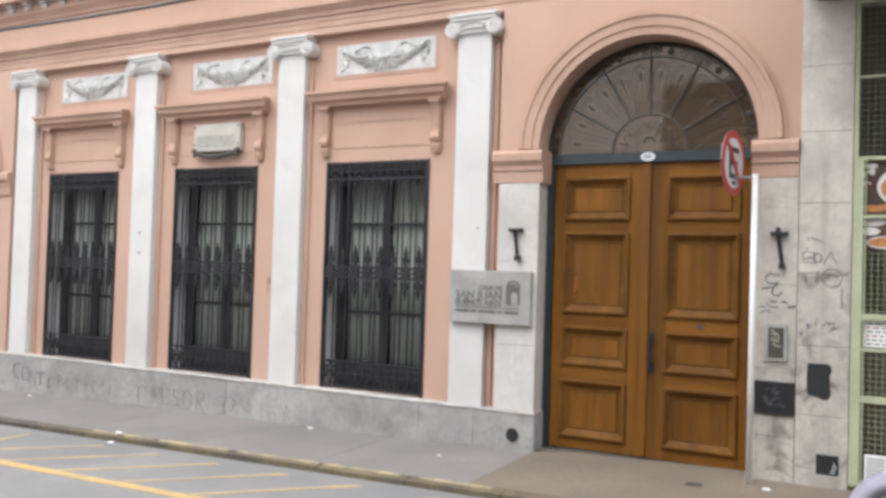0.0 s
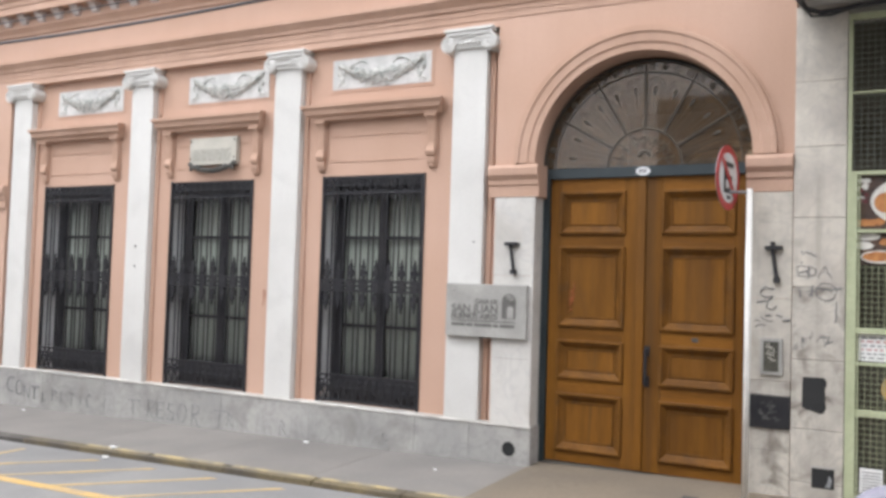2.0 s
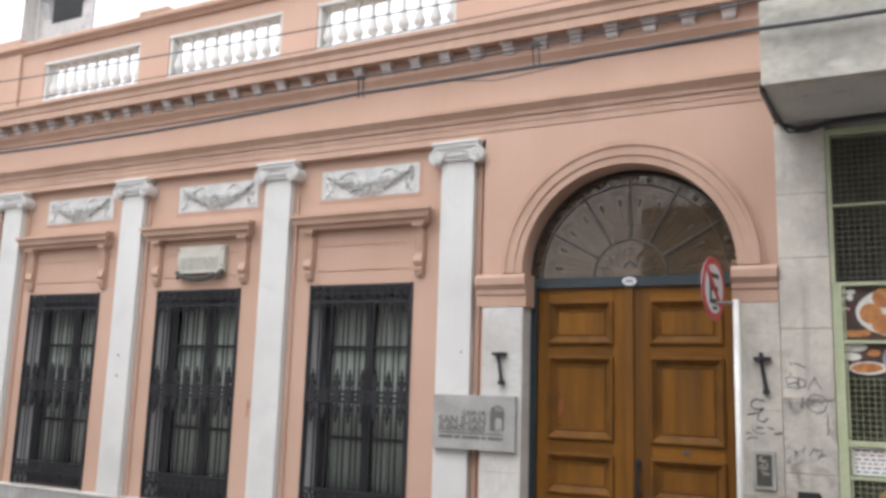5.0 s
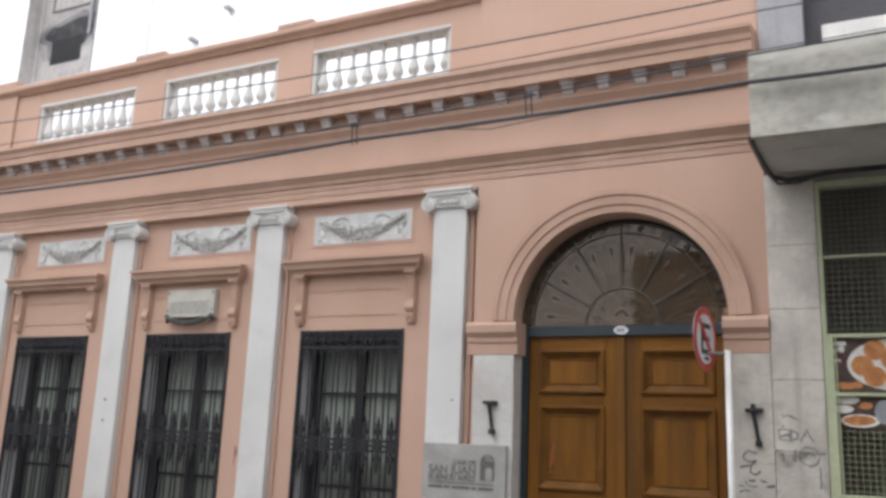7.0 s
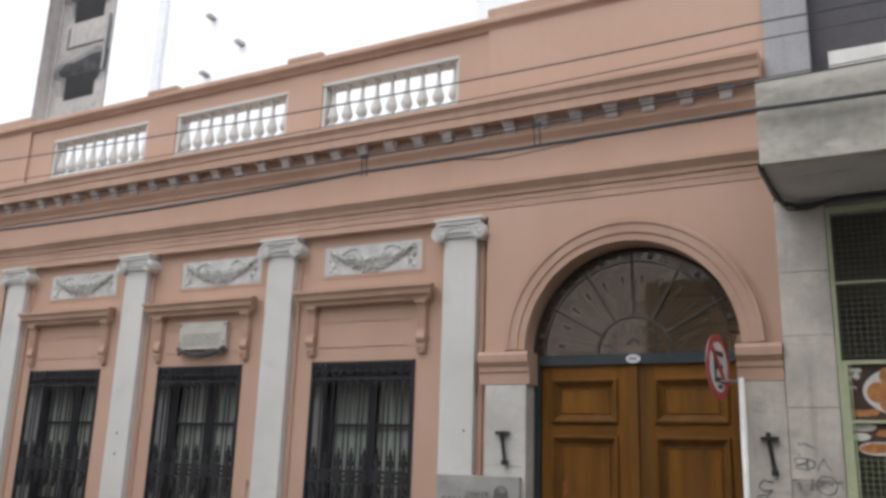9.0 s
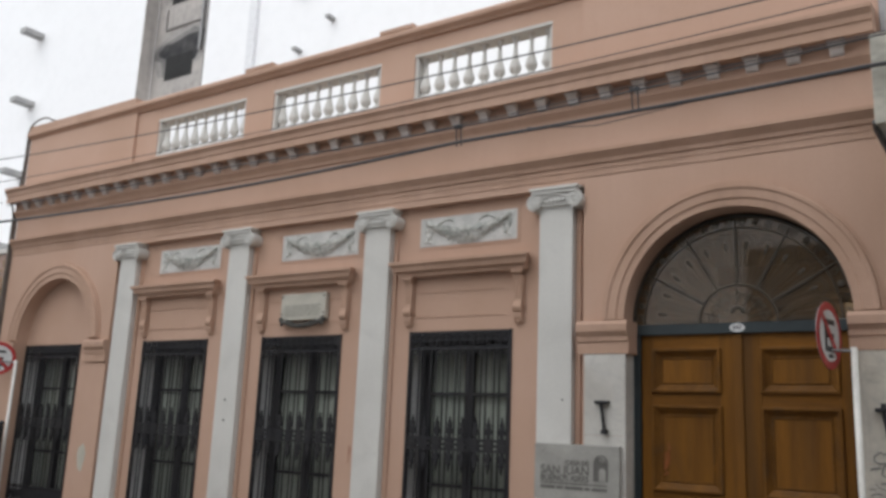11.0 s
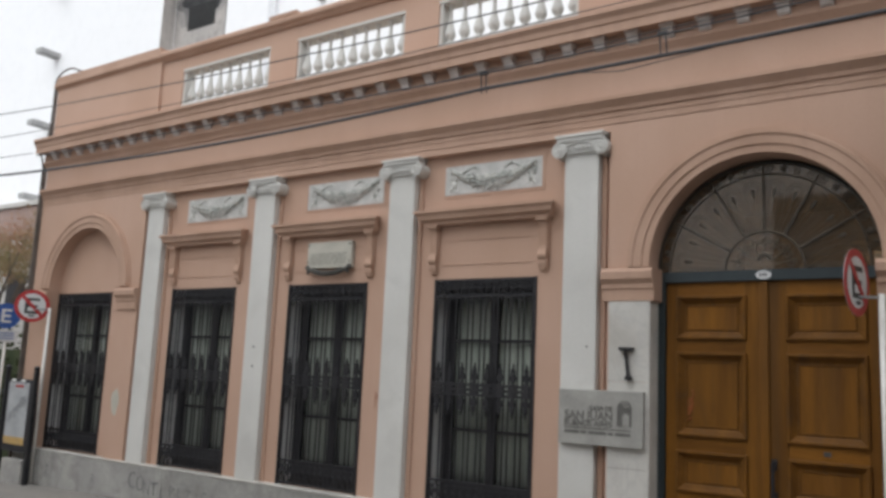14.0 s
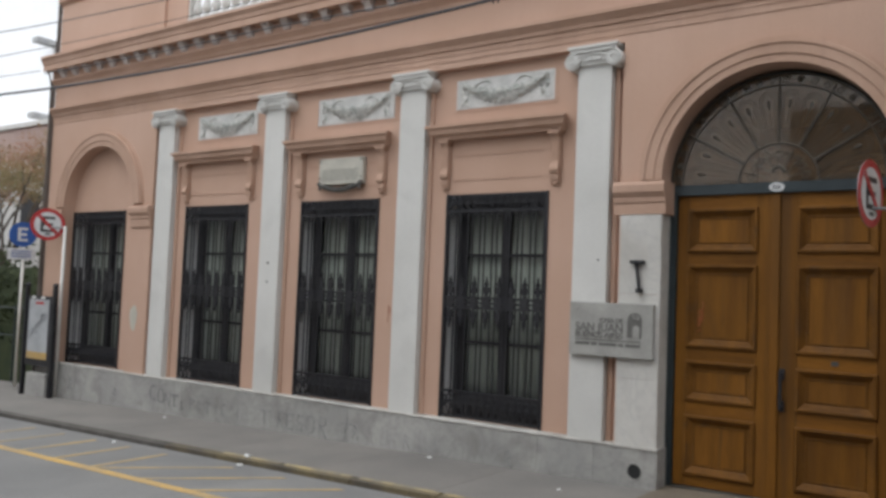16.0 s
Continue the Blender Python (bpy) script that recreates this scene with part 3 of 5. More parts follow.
for s in (-1, 1):
    ribbon(gar_bm, [(s * (0.54 + 0.035 * math.sin(5 * u)), 0.29 - 0.25 * u) for u in (i / 10 for i in range(11))], 0.022)
    ribbon(gar_bm, [(s * (0.50 - 0.03 * math.sin(4 * u) + 0.06 * u), 0.20 - 0.16 * u) for u in (i / 8 for i in range(9))], 0.016)
    ribbon(gar_bm, [(s * (0.52 - 0.36 * u), 0.295 - 0.035 * math.sin(6.5 * u) - 0.03 * u) for u in (i / 10 for i in range(11))], 0.010)
    for q in range(5):
        blob(gar_bm, (s * 0.555 + 0.02 * math.cos(1.26 * q), -0.022, 0.285 + 0.02 * math.sin(1.26 * q)), 0.016, 1)
garland = finish(gar_bm, "garland", mat("dusty_stucco_relief", (0.66, 0.65, 0.61), (0.33, 0.345, 0.32), 0.9, 14, 45, 0.3, fine=0.4))
stucco_board = finish(box(B(), -0.655, 0.655, -0.012, 0.0, 0.0, 0.345), "garland_panel", RELIEF)
for (h0, h1), (p0, p1), w in zip(HOODS, PANELS, WINS):
    bm = B()
    rim = [(0.0, 3.60), (-0.10, 3.60), (-0.105, 3.635), (-0.125, 3.65), (-0.155, 3.66), (-0.162, 3.70), (-0.175, 3.722), (-0.195, 3.735), (-0.195, 3.768), (0.0, 3.79)]
    lo = [bm.verts.new((h0 + 0.165 + max(y, -0.195) if y else h0 + 0.06, y, z)) for y, z in rim]
    hi = [bm.verts.new((h1 - 0.175 - max(y, -0.195) if y else h1 - 0.07, y, z)) for y, z in rim]
    for i in range(len(rim)):
        j = (i + 1) % len(rim)
        bm.faces.new((lo[i], lo[j], hi[j], hi[i]))
    bm.faces.new(list(reversed(lo)))
    bm.faces.new(hi)
    part("window_hood", bm, PINK_TRIM, house)
    for cx in (h0 + 0.19, h1 - 0.165):
        part("console", console, None, house, at=(cx, 0.0, 3.015))
    pc = (p0 + p1) / 2
    gp = part("garland_panel", stucco_board, None, house, "white stucco panel with a garland", at=(pc, 0.0, 3.965))
    part("garland", garland, None, gp, "dusty fruit garland in relief", at=(pc, 0.0, 3.965))
    bm = B()
    for a, b, c, d in ((p0 - 0.035, p0, 3.93, 4.345), (p1, p1 + 0.035, 3.93, 4.345), (p0, p1, 3.93, 3.962), (p0, p1, 4.313, 4.345)):
        box(bm, a, b, -0.007, 0.0, c, d)
    part("panel_frame", bm, PINK, house)
    bm = B()
    for z in (3.12, 3.41):
        box(bm, w[0] + 0.1, w[1] - 0.1, -0.008, 0.0, z, z + 0.012)
    part("lintel_groove", bm, PINK_TRIM, house)

# arches and imposts
prof = [(DR, F + 0.002), (DR, F - 0.035), (DR + 0.07, F - 0.035), (DR + 0.08, F - 0.05), (DR + 0.16, F - 0.05), (DR + 0.175, F - 0.065), (DR + 0.205, F - 0.065), (DR + 0.215, F - 0.02), (DR + 0.245, F - 0.02), (DR + 0.245, F + 0.002)]
part("archivolt", ring_band(B(), DX, DZ, prof), PINK_TRIM, house)
part("archivolt", ring_band(B(), AX, AZ, [(AR + (r - DR) * 1.1, y) for r, y in prof]), PINK_TRIM, house)
imp = [(0.0, 2.66), (-0.03, 2.66), (-0.03, 2.78), (-0.045, 2.785), (-0.045, 2.83), (-0.06, 2.85), (-0.085, 2.88), (-0.09, 2.95), (-0.07, 2.985), (0.0, 2.99)]


def impost(x0, x1, side, name="impost"):
    bm = B()
    extrude_x(bm, [(F + y, z) for y, z in imp], x0, x1)
    return part(name, bm, PINK_TRIM, house)


impost(2.20, DX - DR + 0.05, 1)
impost(DX + DR - 0.05, XR - 0.004, -1)
impost(AX + AR - 0.02, RL, 1)
impost(XL + 0.01, AX - AR + 0.02, -1)
part("impost_return", box(B(), DX - DR, DX - DR + 0.05, F, 0.10, 2.66, 2.99, 0.004), PINK_TRIM, house)

# marble base, piers
base_top = SILL - 0.02
xs = [XL, -7.4, -5.95, -4.6, -3.34, -1.30, -0.645, 0.02, 1.40, 2.05, 2.72]
for a, b in zip(xs, xs[1:]):
    part("base_slab", box(B(), a + 0.0015, b - 0.0015, -0.135, 0.0, -0.5, base_top, 0.004), MARBLE_DIRTY, house)
    part("base_edge", box(B(), a + 0.0015, b - 0.0015, -0.145, 0.0, base_top, base_top + 0.022, 0.004), MARBLE_CAP, house)
for z0, z1 in ((0.363, 1.02), (1.023, 1.86), (1.863, 2.658)):
    part("pier_slab", box(B(), RR + 0.02, DX - DR + 0.002, -0.125, F + 0.004, z0, z1, 0.003), MARBLE, house)
part("jamb_slab", box(B(), DX - DR, DX - DR + 0.012, -0.123, 0.10, 0.36, 2.66), MARBLE, house)
part("jamb_base", box(B(), DX - DR, DX - DR + 0.03, -0.133, 0.10, -0.3, 0.36), MARBLE_DIRTY, house)
for z0, z1 in ((-0.3, 0.40), (0.403, 1.0), (1.003, 1.72), (1.723, 2.658)):
    part("pier_slab", box(B(), DX + DR - 0.002, XR - 0.003, -0.125, F + 0.004, z0, z1, 0.003), MARBLE_PIER if z1 > 1.2 else MARBLE_SOILED, house)
part("door_step", box(B(), DX - DR, DX + DR, 0.10, 0.45, -0.3, 0.004), KERB, house, "dark worn stone threshold")


# windows with their grilles
def window(w, depth):
    x0, x1 = w
    y = depth
    cx = (x0 + x1) / 2
    bm = B()
    for a, b in ((x0, x0 + 0.14), (x1 - 0.14, x1)):
        box(bm, a, b, y, y + 0.06, SILL, HEAD)
    for c, d in ((SILL, SILL + 0.30), (2.80, HEAD)):
        box(bm, x0, x1, y + 0.004, y + 0.056, c, d)
    win = part("window", bm, FRAME_DARK, house, "tall dark double casement window")
    part("meeting_stile", box(B(), cx - 0.055, cx + 0.055, y, y + 0.06, SILL + 0.3, 2.80), FRAME_DARK, win)
    for sx in (x0 + 0.14, cx + 0.055):
        part("bottom_panel", box(B(), sx + 0.05, sx + 0.43, y - 0.012, y + 0.003, SILL + 0.06, SILL + 0.24, 0.005), FRAME_DARK, win)
    for a, b in ((x0 + 0.14, cx - 0.055), (cx + 0.055, x1 - 0.14)):
        for z in (1.235, 2.26):
            part("glazing_bar", box(B(), a, b, y + 0.01, y + 0.05, z - 0.018, z + 0.018), FRAME_DARK, win)
        for c, d in ((SILL + 0.30, 1.217), (1.253, 2.242), (2.278, 2.80)):
            p = part("pane", box(B(), a - 0.005, b + 0.005, y + 0.028, y + 0.033, c - 0.005, d + 0.005), GLASS, win)
            p.visible_shadow = False
        bm = B()
        n = 36
        top = [(a - 0.02 + (b - a + 0.04) * i / n, y + 0.08 + 0.018 * math.sin(i * 1.35) + 0.008 * math.sin(i * 0.5)) for i in range(n + 1)]
        lo = [bm.verts.new((px, py, SILL + 0.3)) for px, py in top]
        hi = [bm.verts.new((px, py, 2.9)) for px, py in top]
        for i in range(n):
            bm.faces.new((lo[i], lo[i + 1], hi[i + 1], hi[i]))
        bm.faces.ensure_lookup_table()
        r = bmesh.ops.extrude_face_region(bm, geom=bm.faces[:])
        bmesh.ops.translate(bm, verts=[v for v in r["geom"] if isinstance(v, bmesh.types.BMVert)], vec=(0, 0.004, 0))
        part("curtain", bm, CURTAIN, win, "pale gathered curtain", True)
    for a in (x0, x1 - 0.012):
        part("window_reveal", box(B(), a, a + 0.012, y - 0.215, y, SILL, HEAD), REVEAL, win)
    # black sheet in place of the unlit room behind the curtain
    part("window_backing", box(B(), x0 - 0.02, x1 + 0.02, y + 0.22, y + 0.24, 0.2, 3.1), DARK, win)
    return win


def build_grille_meshes(width):
    """Frame, bar, spear cluster and lace bands of a grille of this width; x from 0."""
    out = {}
    bm = B()
    for a in (0.0, width - 0.03):
        box(bm, a, a + 0.03, -0.018, 0.018, 0.0, 2.6)
    for z in (0.02, 0.30, 1.27, 1.325, 1.38, 2.385, 2.565):
        box(bm, 0.03, width - 0.03, -0.014, 0.014, z, z + 0.028)
    out["window_grille"] = finish(bm, "window_grille", IRON)
    out["bar"] = finish(tube(B(), (0, 0, 0.03), (0, 0, 2.58), 0.0105, 6), "bar", IRON)
    bm = B()
    for s in (-1, 1):
        pr = [(0, 0), (0.040, 0.02), (0.034, 0.06), (0.014, 0.085), (0.030, 0.12), (0.037, 0.15), (0.018, 0.19), (0.026, 0.215), (0.010, 0.245), (0.0, 0.30)]
        outline = pr + [(-px, pz) for px, pz in reversed(pr[1:-1])]
        extrude_y(bm, [(px, s * pz) for px, pz in outline], -0.012, 0.012)
    for z in (-0.02, 0.02):
        path_tube(bm, [(0.055 * math.cos(t), -0.004, z + 0.05 * math.sin(t)) for t in (2 * math.pi * i / 14 for i in range(15))], 0.008, 5)
    out["spear_ornament"] = finish(bm, "spear_ornament", IRON)

    def lace(name, z0, z1, count):
        bm = B()
        h = z1 - z0
        step = (width - 0.06) / count
        for i in range(count):
            cx = 0.03 + step * (i + 0.5)
            for s in (-1, 1):
                path_tube(bm, [(cx + s * 0.42 * step * (1 - u * 0.8) * math.cos(5.5 * u), -0.006, z0 + h * 0.5 + 0.45 * h * (1 - u * 0.8) * math.sin(5.5 * u)) for u in (j / 14 for j in range(15))], 0.009, 5)
            tube(bm, (cx - step / 2, 0, z0), (cx + step / 2, 0, z1), 0.008, 5)
            tube(bm, (cx + step / 2, 0, z0), (cx - step / 2, 0, z1), 0.008, 5)
            blob(bm, (cx, -0.006, z0 + h * 0.5), 0.026)
        return finish(bm, name, IRON)

    out["top_scrollwork"] = lace("top_scrollwork", 2.39, 2.57, 12)
    bm = B()
    for i in range(12):
        cx = 0.03 + (width - 0.06) * (i + 0.5) / 12
        path_tube(bm, [(cx + 0.045 * math.cos(t), -0.004, 2.385 - 0.045 * math.sin(t)) for t in (math.pi * j / 8 for j in range(9))], 0.007, 5)
        blob(bm, (cx, -0.004, 2.335), 0.014)
    out["fringe"] = finish(bm, "fringe", IRON)
    out["bottom_scrollwork"] = lace("bottom_scrollwork", 0.05, 0.30, 13)
    return out


def grille(w, depth):
    width = w[1] - w[0]
    ms = build_grille_meshes(width)
    o = Vector((w[0], depth, SILL))
    g = part("window_grille", ms["window_grille"], None, house, "black wrought-iron window grille", at=o)
    n = 16
    step = (width - 0.03) / n
    for i in range(1, n, 2):
        for sgn in (-1, 1):
            part("bar", ms["bar"], None, g, at=o + Vector((0.015 + step * (i + 0.62 * sgn), 0, 0)))
    for i in range(1, n, 2):
        part("spear_ornament", ms["spear_ornament"], None, g, at=o + Vector((0.015 + step * i, -0.004, 1.345)))
    part("top_scrollwork", ms["top_scrollwork"], None, g, at=o)
    part("bottom_scrollwork", ms["bottom_scrollwork"], None, g, at=o)
    part("fringe", ms["fringe"], None, g, at=o)
    return g


for w in WINS:
    window(w, 0.24)
    grille(w, 0.0)
window(W0, 0.32)
grille(W0, WD)

# ---- the great door ----
DY = 0.14
D0, D1, DTOP = 2.775, 4.70, 2.862
door = thing("door_1", (DX, DY, 0), "tall varnished wooden double door with raised panels", "door", kind="structure")
bm = B()
box(bm, DX - DR + 0.012, D0, 0.10, 0.22, 0.0, DTOP + 0.1)
box(bm, D1, DX + DR, 0.10, 0.22, 0.0, DTOP + 0.1)
box(bm, D0, D1, 0.10, 0.22, DTOP, DTOP + 0.1)
part("door_frame", bm, IRON_GREEN, door, "dark green painted door frame")
MID = 3.715


def mitred(bm, x0, x1, z0, z1, prof, y):
    """A moulding mitred round a panel; prof: (inset, depth) from the outer edge inwards."""
    rings = [[bm.verts.new((px, y + dy, pz)) for px, pz in ((x0 + d, z0 + d), (x1 - d, z0 + d), (x1 - d, z1 - d), (x0 + d, z1 - d))] for d, dy in prof]
    for p, q in zip(rings, rings[1:]):
        for i in range(4):
            bm.faces.new((p[i], p[(i + 1) % 4], q[(i + 1) % 4], q[i]))
    return bm


BOLECTION = [(-0.012, 0.004), (-0.012, -0.022), (-0.004, -0.030), (0.012, -0.030), (0.022, -0.022), (0.026, -0.008), (0.036, -0.004), (0.044, 0.006), (0.072, 0.022), (0.076, 0.014), (0.088, 0.012), (0.094, 0.024)]
door_leaves = []
PANZ = [(0.14, 0.69), (0.855, 1.222), (1.38, 2.165), (2.31, 2.715)]
for side, (a, b) in enumerate(((D0 + 0.004, MID - 0.002), (MID + 0.002, D1 - 0.004))):
    pa, pb = (2.895, 3.55) if side == 0 else (3.93, 4.59)
    bm = B()
    box(bm, a, pa, DY, DY + 0.06, 0.015, DTOP - 0.003)
    box(bm, pb, b, DY, DY + 0.06, 0.015, DTOP - 0.003)
    leaf = part("door_leaf", bm, WOOD, door, "varnished wooden leaf with four panels")
    door_leaves.append(leaf)
    lo = 0.015
    for z0, z1 in PANZ + [(DTOP - 0.003, 0)]:
        part("rail", box(B(), pa + 0.0015, pb - 0.0015, DY + 0.002, DY + 0.06, lo, z0), WOOD_RAIL, leaf)
        lo = z1
    for z0, z1 in PANZ:
        part("panel_moulding", mitred(B(), pa, pb, z0, z1, BOLECTION, DY), WOOD_DARK, leaf)
        bm = box(B(), pa + 0.09, pb - 0.09, DY + 0.020, DY + 0.055, z0 + 0.09, z1 - 0.09)
        part("raised_panel", bm, WOOD, leaf)
part("meeting_strip", box(B(), MID - 0.03, MID + 0.05, DY - 0.025, DY, 0.02, DTOP - 0.01, 0.01), WOOD, door_leaves[1])
bm = B()
tube(bm, (3.80, DY - 0.065, 0.86), (3.80, DY - 0.065, 1.19), 0.016, 10)
for z in (0.88, 1.17):
    tube(bm, (3.80, DY - 0.065, z), (3.80, DY + 0.01, z), 0.012, 8)
    box(bm, 3.775, 3.825, DY - 0.012, DY, z - 0.05, z + 0.05, 0.004)
part("door_handle", bm, IRON, door_leaves[1], "black iron pull handle")
bm = B()
box(bm, 4.22, 4.28, DY - 0.006, DY + 0.002, 1.28, 1.32, 0.003)
part("lock_plate", bm, BRONZE, door_leaves[1], "small brass lock plate")

# fanlight
FY = 0.125
fan = part("fanlight", ring_band(B(), DX, DZ - 0.03, [(DR - 0.008, FY - 0.004), (DR, FY - 0.004), (DR, FY + 0.04), (DR - 0.008, FY + 0.04)]), IRON_GREEN, door, "glazed half-round fanlight with iron tracery")
bm = B()
extrude_y(bm, arc(DX, DZ - 0.03, DR - 0.007, 0, 180, 40), FY + 0.012, FY + 0.018)
p = part("pane", bm, DUSTY, fan)
p.visible_shadow = False
zc = DZ - 0.03
for r, t in ((1.020, 0.008), (0.915, 0.008), (0.36, 0.010)):
    part("arc_bar", path_tube(B(), [(x, FY, z) for x, z in arc(DX, zc, r, 0, 180, 36)], t, 6), IRON_DUSTY, fan)
for i in range(1, 6):
    a = radians(180 * i / 6)
    part("radial_bar", tube(B(), (DX + 0.36 * math.cos(a), FY, zc + 0.36 * math.sin(a)), (DX + 1.0 * math.cos(a), FY, zc + 1.0 * math.sin(a)), 0.010, 6), IRON_DUSTY, fan)
bm = B()
for i in range(24):
    a = radians(180 * (i + 0.5) / 24)
    c = Vector((DX + 0.967 * math.cos(a), FY, zc + 0.967 * math.sin(a)))
    path_tube(bm, [c + Vector((0.038 * math.cos(t) * (1 - t / 14), 0, 0.038 * math.sin(t) * (1 - t / 14))) for t in (0.7 * j for j in range(13))], 0.0048, 4)
    if i % 4 == 2:
        blob(bm, c, 0.032, 1, (1, 0.5, 1))
for i in range(12):
    a = radians(180 * (i + 0.5) / 12)
    d = Vector((math.cos(a), 0, math.sin(a)))
    n = Vector((-math.sin(a), 0, math.cos(a)))
    o = Vector((DX, FY, zc))
    tube(bm, o + d * 0.37, o + d * 0.69, 0.003, 4)
    for w in (0.055, 0.085):
        path_tube(bm, [o + d * (0.37 + 0.40 * u) - n * (w * (0.42 + 0.58 * u)) for u in (j / 5 for j in range(6))]
                  + [o + d * (0.77 + 1.1 * w * math.sin(t)) + n * (-w * math.cos(t)) for t in (math.pi * j / 10 for j in range(1, 10))]
                  + [o + d * (0.37 + 0.40 * u) + n * (w * (0.42 + 0.58 * u)) for u in (1 - j / 5 for j in range(6))], 0.0028, 4)
    for r, q in ((0.765, 0.016), (0.745, 0.021), (0.72, 0.017), (0.70, 0.010)):
        blob(bm, o + d * r, q, 1, (1, 0.4, 1))
for i in range(9):
    a = radians(180 * (i + 0.5) / 9)
    c = Vector((DX + 0.25 * math.cos(a), FY, zc + 0.25 * math.sin(a)))
    path_tube(bm, [c + Vector((0.045 * math.cos(t) * (1 - t / 12), 0, 0.045 * math.sin(t) * (1 - t / 12))) for t in (0.7 * j for j in range(12))], 0.0048, 4)
for i in range(7):
    a = radians(180 * (i + 0.5) / 7)
    d = Vector((math.cos(a), 0, math.sin(a)))
    blob(bm, Vector((DX, FY, zc + 0.09)) + d * 0.05, 0.022, 1, (1, 0.5, 1))
    path_tube(bm, [Vector((DX, FY, zc + 0.02)) + d * (0.10 + 0.02 * j) + Vector((0.012 * math.sin(1.6 * j), 0, 0)) for j in range(12)], 0.005, 4)
part("fan_tracery", bm, IRON_DUSTY, fan)
bm = B()
extrude_y(bm, [(3.735 + 0.07 * math.cos(t), 2.91 + 0.042 * math.sin(t)) for t in (2 * math.pi * i / 24 for i in range(24))], 0.085, 0.10)
badge = solo("oval_number_plate", bm, SIGN_WHITE, "small white enamel oval plate on the door transom", "plate")
bm = B()
for i in range(3):
    box(bm, 3.70 + 0.026 * i, 3.716 + 0.026 * i, 0.081, 0.085, 2.893, 2.927)
part("number_bar", bm, INK, badge)

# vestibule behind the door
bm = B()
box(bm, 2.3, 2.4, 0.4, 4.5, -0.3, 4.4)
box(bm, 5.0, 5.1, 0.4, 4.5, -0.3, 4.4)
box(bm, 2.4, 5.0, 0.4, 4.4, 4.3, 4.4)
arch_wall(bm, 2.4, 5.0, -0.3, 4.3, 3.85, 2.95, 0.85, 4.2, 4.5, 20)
part("vestibule", bm, ROOM, house, "entrance hall behind the fanlight, dimness put into its wall colour")
part("inner_arch_rim", ring_band(B(), 3.85, 2.95, [(0.85, 4.17), (0.92, 4.17), (0.92, 4.21), (0.85, 4.21)], 24), WHITE, house, "pale plaster rim of the inner arch")

# ---- things on the house front ----


def words(text, size, extrude=0.004):
    """Letters as a mesh in the xz plane, from the left foot of the line."""
    cu = bpy.data.curves.new("letters", "FONT")
    cu.body, cu.size, cu.extrude, cu.offset = text, size, extrude, size * 0.010
    ob = bpy.data.objects.new("letters", cu)
    scene.collection.objects.link(ob)
    bpy.context.view_layer.update()
    me = bpy.data.meshes.new_from_object(ob.evaluated_get(bpy.context.evaluated_depsgraph_get()))
    bpy.data.objects.remove(ob)
    me.transform(Matrix.Rotation(radians(90), 4, "X"))
    return me


def lettering(name, text, size, width, at, material, parent, extrude=0.004, label=""):
    me = words(text, size, extrude)
    xs = [v.co.x for v in me.vertices]
    k = width / (max(xs) - min(xs))
    me.transform(Matrix.Translation((-min(xs) * k, 0, 0)) @ Matrix.Diagonal((k, 1, 1, 1)))
    me.materials.clear()
    me.materials.append(material)
    return part(name, me, None, parent, label, at=at)


plaque = solo("name_plaque", box(B(), 1.757, 2.667, -0.175, -0.118, 1.222, 1.765, 0.008), STONE, "grey cement name plaque with dark raised lettering", "plaque")
lettering("casa_letters", "CASA DE", 0.065, 0.25, (2.10, -0.176, 1.566), STONE_DARK, plaque)
lettering("name_letters", "SAN JUAN", 0.118, 0.52, (1.83, -0.176, 1.474), STONE_DARK, plaque)
lettering("place_letters", "BUENOS AIRES", 0.085, 0.52, (1.83, -0.176, 1.407), STONE_DARK, plaque)
part("line_bar", box(B(), 1.83, 2.54, -0.179, -0.174, 1.380, 1.392), STONE_DARK, plaque)
for x0, x1, z in ((1.83, 1.99, 1.33), (2.005, 2.075, 1.33), (2.095, 2.29, 1.33), (2.305, 2.36, 1.33), (2.38, 2.54, 1.33)):
    part("letter_bar", box(B(), x0, x1, -0.178, -0.174, z, z + 0.03), STONE_DARK, plaque)
bm = B()
pts = arc(2.475, 1.60, 0.075, 0, 180, 14)
extrude_y(bm, [(2.55, 1.425)] + pts + [(2.40, 1.425)], -0.180, -0.174)
em = part("arch_emblem", bm, STONE_DARK, plaque)
bm = B()
extrude_y(bm, [(2.528, 1.43)] + arc(2.493, 1.515, 0.034, 0, 180, 10) + [(2.46, 1.43)], -0.183, -0.178)
for i in range(3):
    path_tube(bm, [(x, -0.181, z) for x, z in arc(2.47, 1.60, 0.022 + 0.018 * i, 10, 120, 8)], 0.005, 5)
part("emblem_opening", bm, STONE, em)
bm = B()
blob(bm, (1.85, -0.176, 1.69), 0.008)
part("fixing", bm, STONE_DARK, plaque)

tablet = solo("memorial_tablet", box(B(), -2.06, -1.29, -0.075, 0.0, 3.155, 3.50, 0.012), TABLET, "pale stone memorial tablet above a window", "plaque")
TABLET_DIM = mat("worn_tablet_writing", (0.36, 0.35, 0.305), (0.30, 0.292, 0.255), 0.8, 9, 50, 0.1)
rg = random.Random(17)
for i in range(6):
    x = -1.99
    while x < -1.40:
        w = rg.uniform(0.05, 0.13)
        part("letter_bar", box(B(), x, min(-1.37, x + w), -0.078, -0.074, 3.205 + 0.026 * i, 3.221 + 0.026 * i), TABLET_DIM, tablet)
        x += w + 0.02
bm = B()
